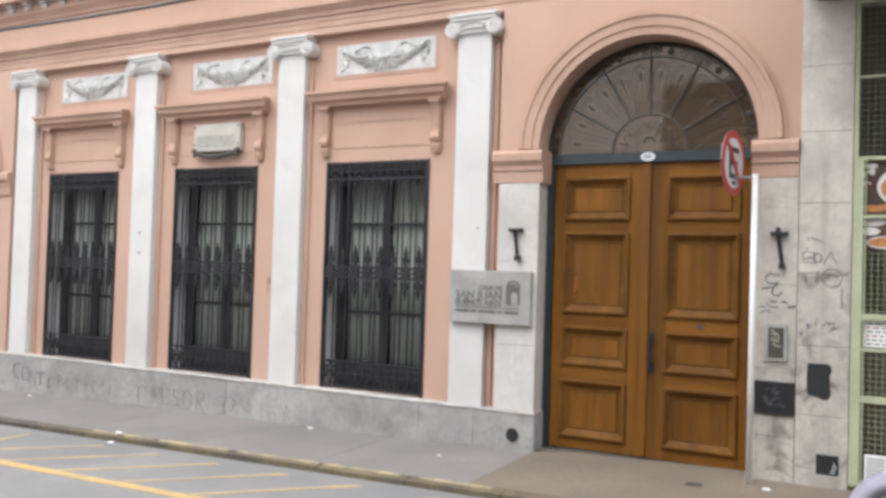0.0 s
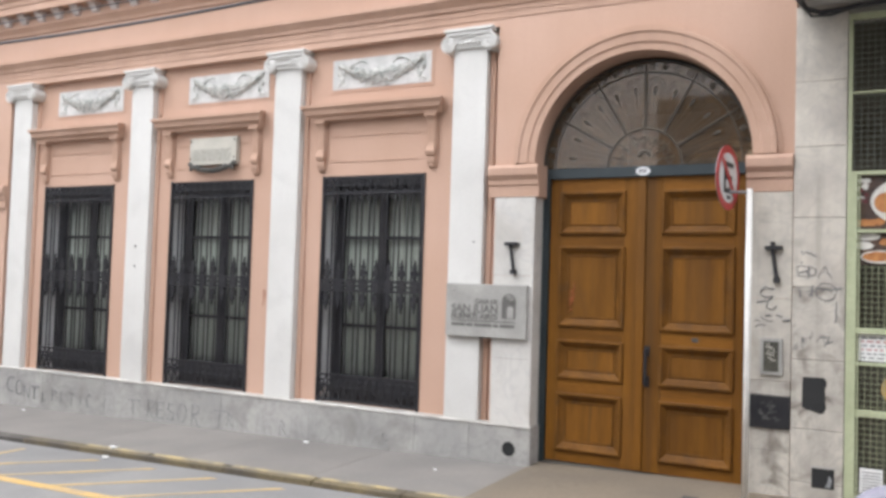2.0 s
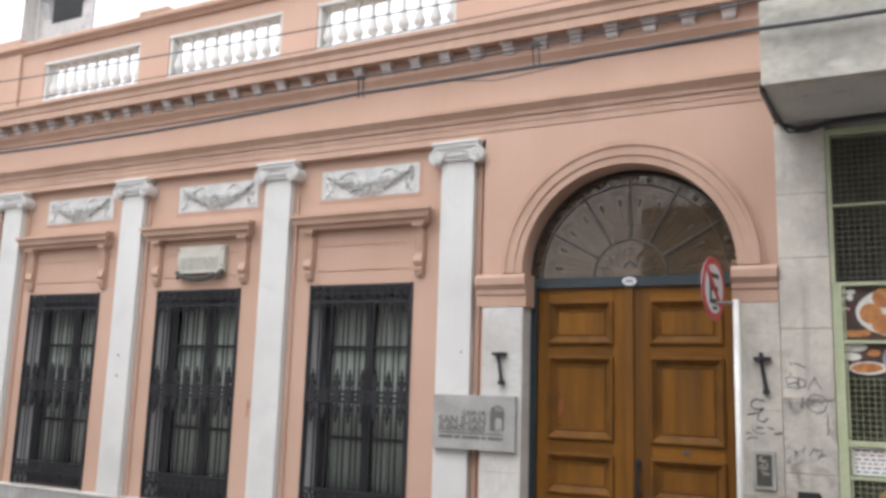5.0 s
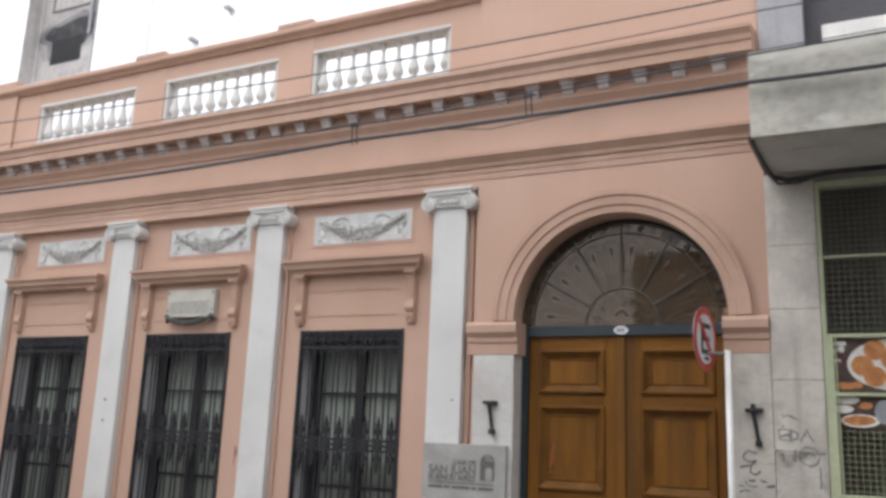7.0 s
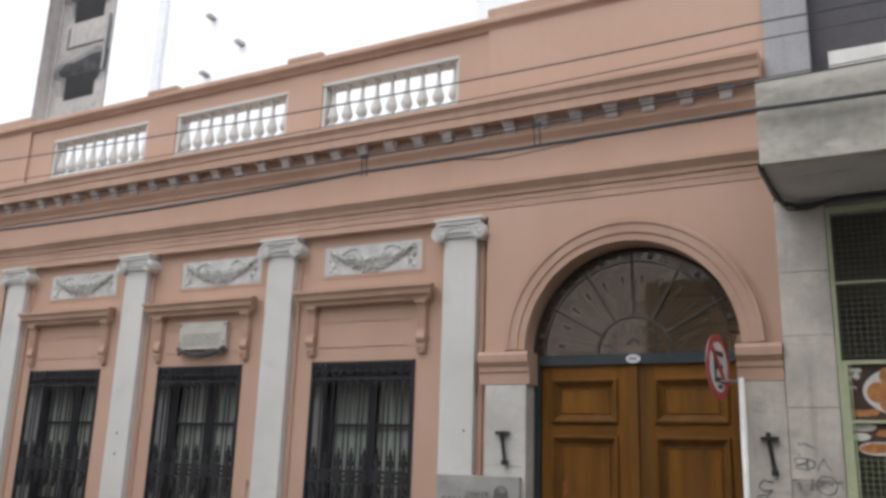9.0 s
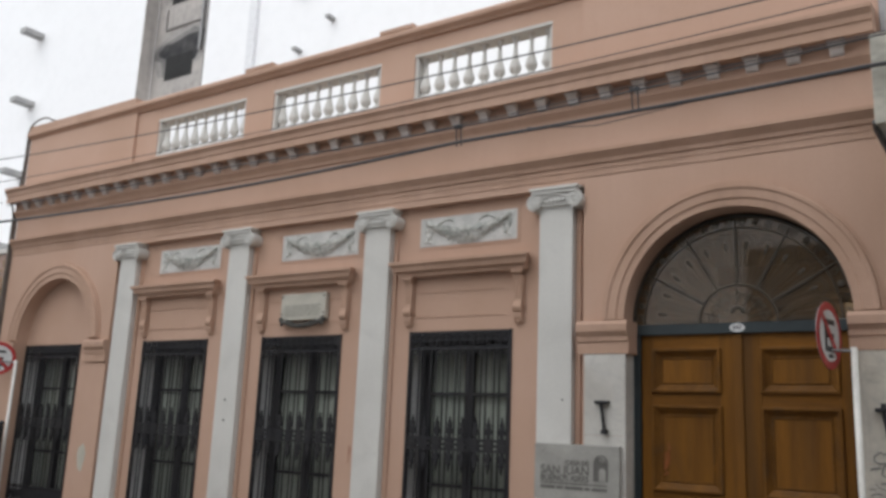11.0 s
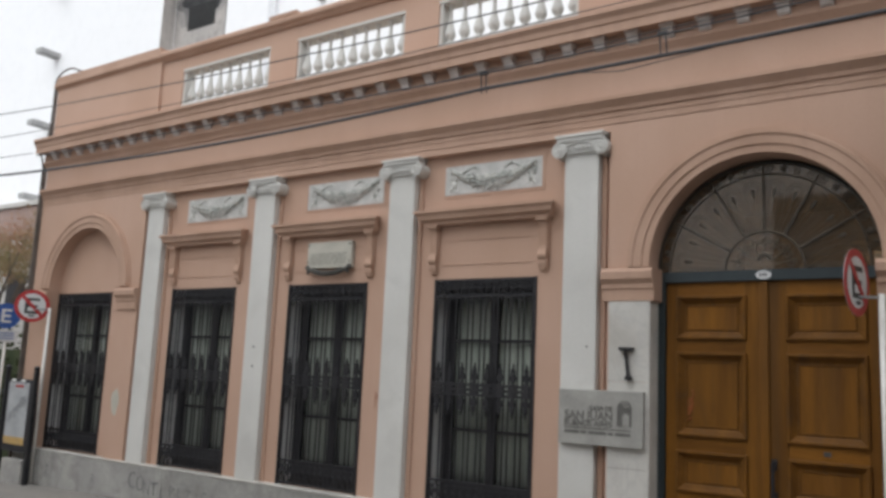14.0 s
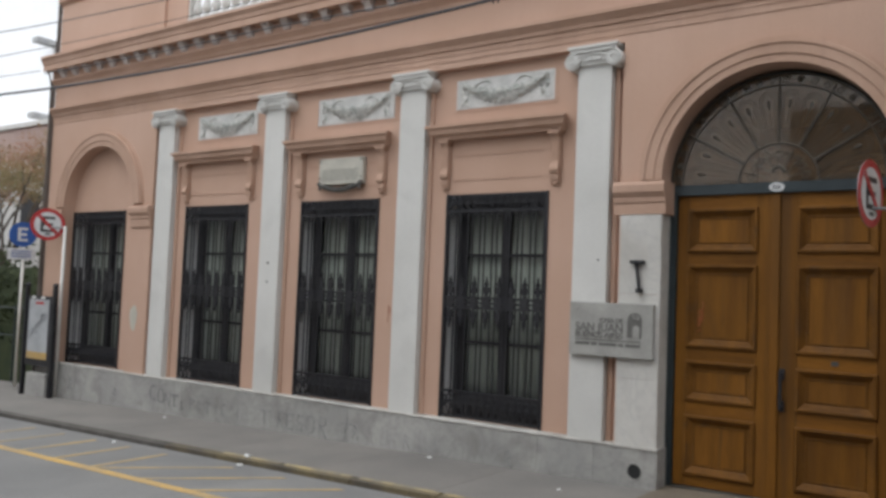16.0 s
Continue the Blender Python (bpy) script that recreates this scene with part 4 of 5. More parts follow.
path_tube(bm, [(-1.68 + 0.34 * u, -0.075, 3.150 - 0.075 * (1 - u * u)) for u in (-1 + 0.1 * i for i in range(21))], 0.028, 8)
for s in (-1, 1):
    blob(bm, (-1.68 + s * 0.36, -0.07, 3.165), 0.042, 1)
    blob(bm, (-1.68 + s * 0.345, -0.08, 3.105), 0.028, 1)
for i in range(9):
    blob(bm, (-1.92 + 0.06 * i, -0.09, 3.135 - 0.045 * (1 - ((i - 4) / 4) ** 2)), 0.03, 1)
part("palm_garland", bm, BRONZE, tablet, "dark bronze palm garland")
for sx in (-2.04, -1.32):
    for sz in (3.24, 3.46):
        part("rosette", blob(B(), (sx, -0.077, sz), 0.014), BRONZE, tablet)


def iron_hook(x, z, name, label):
    bm = B()
    tube(bm, (x, -0.16, z), (x + 0.04, -0.16, z - 0.28), 0.018, 8)
    box(bm, x - 0.06, x + 0.085, -0.185, -0.125, z - 0.02, z + 0.012, 0.006)
    box(bm, x + 0.016, x + 0.066, -0.20, -0.125, z - 0.31, z - 0.265, 0.006)
    tube(bm, (x, -0.125, z), (x, -0.165, z), 0.015, 8)
    return solo(name, bm, IRON, label, "bracket", "iron flag brackets")


iron_hook(2.465, 2.185, "flag_bracket", "black iron flag bracket on the marble pier")
h2 = iron_hook(4.955, 2.165, "flag_bracket", "black iron cross-shaped bracket on stained marble")
part("upper_stub", box(B(), 4.94, 4.975, -0.18, -0.125, 2.17, 2.215, 0.005), IRON, h2)

# flat disc on the base; the vent's shade is its black colour
bm = B()
lathe_pts = [(2.497 + 0.076 * math.cos(t), 0.122 + 0.076 * math.sin(t)) for t in (2 * math.pi * i / 24 for i in range(24))]
extrude_y(bm, lathe_pts, -0.139, -0.10)
vent = solo("round_vent", bm, DARK, "flat black disc for the shade in a round vent of the marble base", "vent")
part("vent_rim", ring_band(B(), 2.497, 0.122, [(0.072, -0.143), (0.082, -0.143), (0.082, -0.134), (0.072, -0.134)], 24, 360, 0), MARBLE_DIRTY, vent)

# utility boxes in the stained marble
ubox = solo("meter_box", box(B(), 4.865, 5.05, -0.150, -0.12, 1.055, 1.37, 0.006), STONE, "small grey metal-framed meter box", "utility box")
part("box_window", box(B(), 4.895, 5.02, -0.154, -0.149, 1.085, 1.345), mat("dirty_meter_glass", (0.05, 0.05, 0.042), (0.09, 0.085, 0.065), 0.4, 14, 60, 0.1), ubox)
bm = B()
for s in ([(4.916, 1.319), (4.946, 1.326)], [(4.911, 1.295), (4.977, 1.296)], [(4.931, 1.309), (4.962, 1.282), (4.925, 1.255), (4.968, 1.249)], [(4.978, 1.283), (4.983, 1.242)], [(4.917, 1.238), (4.986, 1.226)], [(4.933, 1.206), (4.964, 1.20), (4.949, 1.186), (4.999, 1.183)]):
    path_tube(bm, [(px, -0.1545, pz) for px, pz in s], 0.0045, 4)
part("scratch_marks", bm, TABLET, ubox, "pale scratched squiggle")
bplate = solo("cover_plate", box(B(), 4.785, 5.118, -0.145, -0.12, 0.592, 0.878, 0.005), IRON, "black scratched metal cover plate in the marble", "utility box")
bm = B()
rg = random.Random(9)
for i in range(16):
    cx, cz = rg.uniform(4.87, 5.04), rg.uniform(0.66, 0.83)
    path_tube(bm, [(cx + 0.02 * math.cos(1.3 * j + i), -0.146, cz + 0.014 * math.sin(1.7 * j + i)) for j in range(6)], 0.0018, 4)
part("scratch_marks", bm, STONE_DARK, bplate)
# black shapes set proud of the marble, holding the shade of two cavities
x0, x1, z0, z1 = 5.211, 5.402, 0.755, 1.061
pts = [(x0, z0 + 0.05), (x0 + 0.035, z0 + 0.03), (x0 + 0.09, z0 + 0.02), (x1 - 0.05, z0), (x1 - 0.02, z0 + 0.01), (x1, z0 + 0.05), (x1 - 0.008, z0 + 0.10), (x1 - 0.012, z1 - 0.09), (x1, z1 - 0.07), (x1, z1 - 0.03), (x1 - 0.02, z1), (x0 + 0.008, z1), (x0, z1 - 0.06)]
solo("wall_hole", extrude_y(B(), pts, -0.149, -0.10), DARK, "flat black shape for the shade in a broken meter hole", "hole")
recess = solo("wall_recess", box(B(), 5.295, 5.470, -0.149, -0.10, 0.135, 0.300), DARK, "flat black plate for the shade in a square recess near the pavement", "hole")
part("rim", box(B(), 5.285, 5.482, -0.152, -0.145, 0.30, 0.313), MARBLE_DIRTY, recess)
part("loose_plate", extrude_y(B(), [(5.40, 0.15), (5.44, 0.145), (5.455, 0.21), (5.43, 0.25), (5.42, 0.19)], -0.153, -0.1495), GALV, recess)


def scrawl(name, strokes, y, r, material, label, parent=None):
    bm = B()
    rj = random.Random(len(strokes) * 7)
    for s in strokes:
        pts = []
        for (ax, az), (bx, bz) in zip(s, s[1:]):
            n = max(1, int(math.hypot(bx - ax, bz - az) / 0.02))
            pts += [(ax + (bx - ax) * i / n, az + (bz - az) * i / n) for i in range(n)]
        pts.append(s[-1])
        path_tube(bm, [(px + rj.gauss(0, 0.0035), y, pz + rj.gauss(0, 0.0035)) for px, pz in pts], r * rj.uniform(0.6, 1.15), 4)
    return solo(name, bm, material, label, "graffiti", "spray scrawls", "stuff")


def loop(cx, cz, rx, rz, a0=0, a1=360, n=16):
    return [(cx + rx * math.cos(radians(a0 + (a1 - a0) * i / n)), cz + rz * math.sin(radians(a0 + (a1 - a0) * i / n))) for i in range(n + 1)]


scrawl("graffiti", [[(4.97, 1.80), (4.91, 1.82), (4.865, 1.79), (4.856, 1.75), (4.90, 1.727), (4.97, 1.738), (4.92, 1.695), (4.913, 1.64), (4.96, 1.62), (4.997, 1.657)], [(4.83, 1.68), (4.90, 1.69)],
                    [(4.86, 1.56), (4.907, 1.526), (4.964, 1.522)], [(4.907, 1.568), (4.953, 1.566)], [(4.814, 1.521), (4.86, 1.517)], [(4.823, 1.469), (4.87, 1.488), (4.908, 1.482)], [(4.99, 1.576), (5.05, 1.562)], [(5.038, 1.526), (5.106, 1.535)]],
       -0.126, 0.008, INK, "dark spray scrawl on stained marble")
scrawl("graffiti", [[(5.154, 1.995), (5.168, 1.914), (5.205, 1.92), (5.242, 1.908), (5.248, 1.997), (5.203, 2.007), (5.154, 1.995)], [(5.167, 1.955), (5.238, 1.964)], [(5.188, 2.028), (5.203, 2.039)],
                    [(5.248, 1.997), (5.307, 1.982), (5.304, 1.934), (5.254, 1.908), (5.248, 1.997)], [(5.328, 1.902), (5.344, 1.974), (5.366, 1.956), (5.379, 2.01), (5.402, 1.952), (5.432, 1.905)],
                    loop(5.391, 1.789, 0.08, 0.075), [(5.318, 1.814), (5.39, 1.808), (5.512, 1.82)], [(5.233, 1.787), (5.306, 1.80)], [(5.283, 1.845), (5.279, 1.741)], [(5.259, 1.78), (5.263, 1.748)], [(5.173, 1.81), (5.193, 1.778), (5.183, 1.737)]],
       -0.146, 0.006, INK, "dark looping spray letters on pale marble")
scrawl("graffiti", [[(5.186, 2.133), (5.209, 2.104)], [(5.216, 2.133), (5.26, 2.114), (5.305, 2.086)], [(5.467, 1.708), (5.467, 1.534)]], -0.146, 0.007, INK_LIGHT, "faded spray dashes on pale marble")
rg = random.Random(3)
st = []
for i in range(9):
    cx, cz = 5.16 + 0.034 * i, 1.36 + rg.uniform(-0.05, 0.05)
    st.append([(cx + rg.uniform(-0.03, 0.03), cz + rg.uniform(-0.05, 0.05)) for j in range(4)])
scrawl("graffiti", st, -0.146, 0.004, INK_LIGHT, "faint worn scrawl on pale marble")
st = [loop(-5.26, 0.125, 0.085, 0.105, 50, 310), loop(-5.08, 0.09, 0.075, 0.10), [(-4.97, -0.04), (-4.97, 0.13), (-4.86, -0.05), (-4.86, 0.12)], [(-4.84, 0.13), (-4.66, 0.13)], [(-4.75, 0.13), (-4.75, -0.05)], [(-4.58, 0.06), (-4.58, -0.06), (-4.52, -0.04)]]
scrawl("graffiti", st, -0.137, 0.009, INK, "large worn spray letters on the marble base")
st = [[(-2.93, 0.12), (-2.66, 0.125)], [(-2.80, 0.12), (-2.80, -0.05)], [(-2.53, -0.06), (-2.53, 0.15), (-2.43, 0.14), (-2.43, 0.06), (-2.53, 0.04), (-2.42, -0.08)], [(-2.25, 0.13), (-2.37, 0.13), (-2.37, -0.06), (-2.24, -0.06)], [(-2.37, 0.04), (-2.27, 0.04)],
      [(-2.08, 0.13), (-2.17, 0.14), (-2.18, 0.06), (-2.09, 0.03), (-2.09, -0.06), (-2.19, -0.06)], loop(-1.94, 0.04, 0.075, 0.11), [(-1.77, -0.09), (-1.77, 0.16), (-1.66, 0.14), (-1.67, 0.06), (-1.76, 0.04), (-1.63, -0.12)],
      [(-4.38, -0.04), (-4.38, 0.12), (-4.28, 0.10), (-4.37, 0.03)], [(-4.20, 0.11), (-4.20, -0.05)], [(-4.05, 0.10), (-3.90, 0.10)], [(-3.98, 0.10), (-3.98, -0.06)], [(-3.80, 0.09), (-3.80, -0.04)], loop(-3.63, 0.03, 0.05, 0.08, 40, 300)]
scrawl("graffiti", st, -0.137, 0.006, INK_LIGHT, "worn rows of spray letters on the marble base")
zb = 0.04
st = []
for cx in (-7.6, -7.1, -6.3, -3.3, -1.4, -1.2, -0.4, 1.0):
    s = rg.uniform(0.6, 1.2)
    kind = rg.random()
    if kind < 0.35:
        st.append(loop(cx, zb + rg.uniform(-0.03, 0.03), 0.05 * s, 0.08 * s, rg.uniform(0, 90), rg.uniform(200, 340)))
    elif kind < 0.7:
        st.append([(cx, zb - 0.10 * s), (cx + 0.02, zb + 0.09 * s), (cx + 0.09 * s, zb + 0.02), (cx + 0.03, zb - 0.01), (cx + 0.11 * s, zb - 0.11 * s)])
    else:
        st.append([(cx, zb + 0.07 * s), (cx + 0.16 * s, zb + 0.075 * s), (cx + 0.22 * s, zb + 0.05)])
        st.append([(cx + 0.08, zb + 0.07), (cx + 0.06, zb - 0.12 * s)])
scrawl("graffiti", st, -0.137, 0.005, INK_LIGHT, "faint scribbles along the marble base")


# ---- signs and poles ----
def round_sign(name, centre, normal_deg, dia, faces, label, group, pole_at=None, pole_top=0.0):
    """A round traffic sign; its face looks along normal_deg in the plan. faces: builds parts in the xz plane, looking to -y."""
    m = Matrix.Translation(centre) @ Matrix.Rotation(radians(normal_deg), 4, "Z")
    t = thing(name, centre, label, "traffic sign", group)
    r = dia / 2

    def disc(rr, y0, y1):
        return extrude_y(B(), [(rr * math.cos(a), rr * math.sin(a)) for a in (2 * math.pi * i / 40 for i in range(40))], y0, y1)

    faces(t, m, r, disc)
    if pole_at:
        foot = Vector((pole_at[0], pole_at[1], ground(pole_at[0]) - 0.05))
        part("pole", tube(B(), foot, (pole_at[0], pole_at[1], pole_top), 0.026, 12), POLE_WHITE, t, "white painted steel pole", True)
        zb = min(pole_top - 0.03, centre[2])
        bm = tube(B(), (pole_at[0], pole_at[1], zb), Vector((centre[0], centre[1], zb)) - Vector((0.02, 0, 0)), 0.012, 6)
        part("clamp", bm, GALV, t)
    return t


def no_parking(t, m, r, disc):
    part("back_plate", disc(r, 0.0, 0.004), GALV, t, at=m)
    part("red_ring", disc(r, -0.004, -0.0005), SIGN_RED, t, at=m)
    part("white_field", disc(r * 0.77, -0.007, -0.0045), SIGN_WHITE, t, at=m)
    bm = B()
    s = r / 0.28
    for x0, x1, z0, z1 in ((-0.115, -0.070, -0.135, 0.135), (-0.070, 0.115, 0.092, 0.135), (-0.070, 0.085, -0.021, 0.021), (-0.070, 0.115, -0.135, -0.092)):
        box(bm, x0 * s, x1 * s, -0.010, -0.0075, z0 * s, z1 * s)
    part("letter_e", bm, SIGN_BLACK, t, "black letter E", at=m)
    bm = B()
    a = 0.155 * s
    w = 0.020 * s
    extrude_y(bm, [(-a - w, a - w), (-a + w, a + w), (a + w, -a + w), (a - w, -a - w)], -0.013, -0.0105)
    part("red_slash", bm, SIGN_RED, t, "red diagonal bar", at=m)
    part("small_plate", box(B(), -0.04 * s, 0.05 * s, -0.010, -0.0075, -0.185 * s, -0.155 * s), SIGN_BLACK, t, at=m)


def parking(t, m, r, disc):
    part("back_plate", disc(r, 0.0, 0.004), GALV, t, at=m)
    part("blue_field", disc(r, -0.004, -0.0005), SIGN_BLUE, t, at=m)
    bm = B()
    s = r / 0.28
    for x0, x1, z0, z1 in ((-0.10, -0.04, -0.15, 0.15), (-0.04, 0.10, 0.10, 0.15), (-0.04, 0.08, -0.025, 0.025), (-0.04, 0.10, -0.15, -0.10)):
        box(bm, x0 * s, x1 * s, -0.010, -0.0045, z0 * s, z1 * s)
    part("letter_e", bm, SIGN_WHITE, t, "white letter E", at=m)
    part("lower_plate", box(B(), -0.24, 0.24, -0.006, 0.0, -r - 0.24, -r - 0.03), SIGN_WHITE, t, "white plate with blue lines", at=m)
    for dz in (0.08, 0.13, 0.18):
        part("letter_bar", box(B(), -0.18, 0.16, -0.010, -0.0065, -r - dz - 0.01, -r - dz + 0.01), SIGN_BLUE, t, at=m)


round_sign("no_parking_sign", (4.62, -0.45, 2.75), 80, 0.56, no_parking, "round red no-parking sign on a white pole by the door", "street signs", (4.79, -0.36), 2.66)
round_sign("no_parking_sign", (-8.16, -0.37, 2.71), 65, 0.55, no_parking, "round red no-parking sign on a white pole at the corner", "street signs", (-7.955, -0.17), 2.69)
round_sign("parking_sign", (-9.86, 0.10, 2.59), 60, 0.47, parking, "round blue parking sign on a grey post", "street signs", (-9.88, 0.14), 2.5)

# ---- notice board at the corner ----
g0 = ground(-8.4)
board = thing("notice_board", (-8.35, -0.3, g0), "black metal notice board with a white poster", "notice board")
for px in (-8.80, -7.90):
    bm = B()
    box(bm, px - 0.035, px + 0.035, -0.335, -0.265, g0 - 0.05, 1.62, 0.005)
    blob(bm, (px, -0.30, 1.66), 0.05, 2)
    part("post", bm, IRON, board, "black iron post")
part("panel", box(B(), -8.74, -7.96, -0.32, -0.29, 0.28, 1.48, 0.004), FRAME_DARK, board)
part("poster", box(B(), -8.66, -8.03, -0.327, -0.3205, 0.40, 1.42), mat("faded_poster_paper", (0.42, 0.43, 0.44), (0.34, 0.35, 0.36), 0.7, 5, 40, 0.0), board, "white poster with a grey picture and a yellow foot")
part("poster_foot", box(B(), -8.66, -8.03, -0.331, -0.3275, 0.40, 0.52), YELLOW, board)
part("poster_title", box(B(), -8.45, -8.2, -0.331, -0.3275, 1.34, 1.38), SIGN_RED, board)
bm = B()
rg = random.Random(5)
for i in range(26):
    u = i / 25
    cx, cz = -8.55 + 0.42 * u + rg.uniform(-0.05, 0.05), 0.80 + 0.38 * u + rg.uniform(-0.06, 0.06)
    extrude_y(bm, [(cx + rg.uniform(0.02, 0.05) * math.cos(a), cz + rg.uniform(0.02, 0.05) * math.sin(a)) for a in (2 * math.pi * j / 7 for j in range(7))], -0.3300 - i * 0.0001, -0.3275)
part("poster_picture", bm, GALV, board, "grey printed picture")
part("header_card", box(B(), -8.60, -8.48, -0.327, -0.3205, 1.435, 1.47), PAPER, board)
part("header_card", box(B(), -8.30, -8.18, -0.327, -0.3205, 1.435, 1.47), PAPER, board)
part("lower_block", box(B(), -8.62, -8.0, -0.34, -0.24, g0 - 0.05, 0.16, 0.01), MARBLE_DIRTY, board, "grey concrete foot")

# ---- neighbouring shop ----
shop = thing("corner_shop", (6.5, 0, 0.02), "marble-clad shop with a green-framed grille front", "building")
zs = [-0.3, 0.17, 0.62, 1.21, 1.83, 2.425, 3.04, 3.605, 4.27]
for a, b in zip(zs, zs[1:]):
    part("marble_slab", box(B(), XR + 0.004, 5.535, -0.145, 0.3, a + 0.002, b - 0.002, 0.003), MARBLE_PIER if b > 1.9 else MARBLE_SOILED, shop)
for a, b in zip(zs, zs[1:]):
    part("marble_slab", box(B(), 8.6, 9.0, -0.145, 0.3, a + 0.002, b - 0.002, 0.003), MARBLE_PIER, shop)
SX0, SX1 = 5.54, 8.6
# one flat sheet; the unlit shop's darkness is put into its colour
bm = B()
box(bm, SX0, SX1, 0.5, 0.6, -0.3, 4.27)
part("shop_interior", bm, SHOP_DARK, shop, "flat sheet coloured for the unlit shop interior")
part("stall_riser", box(B(), SX0, SX1, -0.10, 0.2, -0.3, 0.07), GREEN, shop)
ZH = [0.085, 0.79, 1.20, 1.475, 2.31, 2.80, 3.485, 4.14]
for i, z in enumerate(ZH):
    t = (0.022, 0.028, 0.013, 0.024, 0.013, 0.016, 0.010, 0.028)[i]
    part("green_rail", box(B(), SX0 + 0.002, SX1, -0.135, -0.09, z - t, z + t, 0.004), GREEN, shop)
for x0, x1, z0, z1 in ((5.54, 5.575, 2.78, 4.16), (5.54, 5.62, 0.07, 2.80), (5.63, 5.64, 0.1, 2.80), (7.05, 7.10, 0.08, 4.16)):
    part("green_post", box(B(), x0, x1, -0.138, -0.085, z0, z1, 0.004), GREEN, shop)
for k, (z0, z1, step) in enumerate(((2.83, 3.47, 0.05), (3.50, 4.11, 0.05), (1.50, 2.02, 0.048), (0.82, 1.18, 0.048), (0.11, 0.77, 0.048))):
    bm = B()
    x = SX0 + 0.05
    while x < 7.0:
        box(bm, x, x + 0.004, -0.112, -0.108, z0, z1)
        x += step
    z = z0 + step / 2
    while z < z1:
        box(bm, SX0 + 0.04, 7.05, -0.107, -0.103, z, z + 0.004)
        z += step
    tagged(part("wire_mesh", bm, WIRE_DARK if k < 2 else MESHWIRE, shop), kind="stuff")
ORANGE = mat("printed_orange_food", (0.52, 0.24, 0.08), (0.36, 0.14, 0.05), 0.5, 16, 50, 0.0)
PRINT_DARK = mat("printed_brown", (0.10, 0.06, 0.04), (0.05, 0.035, 0.03), 0.5, 9, 40, 0.0)
PRINT_WHITE = mat("printed_white", (0.70, 0.68, 0.62), (0.58, 0.56, 0.52), 0.5, 9, 40, 0.0)


def printed(bm, cx, cz, rx, rz, y, n=24, wob=0.0, rg=None):
    """A flat printed shape on a poster, with an uneven edge."""
    return extrude_y(bm, [(cx + rx * math.cos(t) * (1 + (rg.uniform(-wob, wob) if rg else 0)), cz + rz * math.sin(t) * (1 + (rg.uniform(-wob, wob) if rg else 0))) for t in (2 * math.pi * i / n for i in range(n))], y, y + 0.003)


PRINT_RED = mat("printed_berry", (0.16, 0.03, 0.035), (0.10, 0.03, 0.03), 0.5, 14, 50, 0.0)
PRINT_GREY = mat("printed_grey", (0.34, 0.34, 0.36), (0.22, 0.22, 0.24), 0.5, 9, 40, 0.0)
rg = random.Random(21)
poster = tagged(part("food_poster", box(B(), SX0 + 0.05, 7.0, -0.090, -0.080, 2.325, 2.775), PRINT_DARK), "printed food poster with a white bowl of orange balls", "poster", "food posters")
bowl = part("bowl", printed(B(), 6.08, 2.56, 0.365, 0.215, -0.0935, 40), PRINT_WHITE, poster, "white printed bowl")
for i, (bx, bz, br) in enumerate(((5.83, 2.55, 0.085), (5.93, 2.68, 0.085), (6.06, 2.60, 0.09), (5.92, 2.46, 0.085), (6.08, 2.45, 0.08), (6.12, 2.70, 0.075), (6.23, 2.56, 0.085), (6.27, 2.68, 0.07))):
    part("food_ball", printed(B(), bx, bz, br, br, -0.0970 - 0.0005 * i, 20), ORANGE, bowl, "glazed orange ball")
for i in range(9):
    part("blossom", printed(B(), 5.605 + rg.uniform(0, 0.10), 2.52 + rg.uniform(0, 0.22), rg.uniform(0.014, 0.03), rg.uniform(0.014, 0.03), -0.0935 - 0.0004 * i, 9, 0.25, rg), PRINT_WHITE, poster)
for i in range(4):
    part("berry", printed(B(), 5.64 + rg.uniform(0, 0.06), 2.56 + rg.uniform(0, 0.12), 0.02, 0.02, -0.0975 - 0.0004 * i, 10), PRINT_RED, poster)
for i in range(4):
    part("pastry", printed(B(), 5.62 + 0.055 * i, 2.37 + rg.uniform(-0.01, 0.02), 0.045, 0.03, -0.0935 - 0.0004 * i, 12, 0.1, rg), ORANGE, poster)
poster = tagged(part("food_poster", box(B(), SX0 + 0.085, 7.0, -0.090, -0.080, 2.03, 2.297), PRINT_DARK), "printed food poster with dishes on a dark table", "poster", "food posters")
part("cloth", printed(B(), 5.70, 2.26, 0.09, 0.03, -0.0935, 12, 0.3, rg), PRINT_WHITE, poster)
part("dish", printed(B(), 5.67, 2.19, 0.075, 0.035, -0.0940, 16, 0.1, rg), PRINT_WHITE, poster)
tray = part("dish", printed(B(), 5.79, 2.095, 0.145, 0.055, -0.0945, 24), PRINT_WHITE, poster)
part("food", printed(B(), 5.78, 2.098, 0.115, 0.040, -0.0985, 18, 0.12, rg), ORANGE, tray)
part("dish", printed(B(), 5.97, 2.17, 0.07, 0.10, -0.0948, 20), PRINT_GREY, poster)
part("food", printed(B(), 5.84, 2.22, 0.055, 0.03, -0.0952, 14, 0.2, rg), ORANGE, poster)
for i in range(5):
    part("dish", printed(B(), 6.15 + 0.18 * i, 2.16 + rg.uniform(-0.03, 0.03), 0.075, 0.06, -0.0955, 18), PRINT_WHITE, poster)
NOTICE_RED = mat("faded_red_print", (0.45, 0.16, 0.14), (0.40, 0.14, 0.12), 0.6, 6, 40, 0.0)
notice = tagged(part("price_notice", box(B(), SX0 + 0.09, 6.3, -0.098, -0.090, 1.225, 1.45), PAPER), "white price notice with red lines of writing", "sign")
rg = random.Random(11)
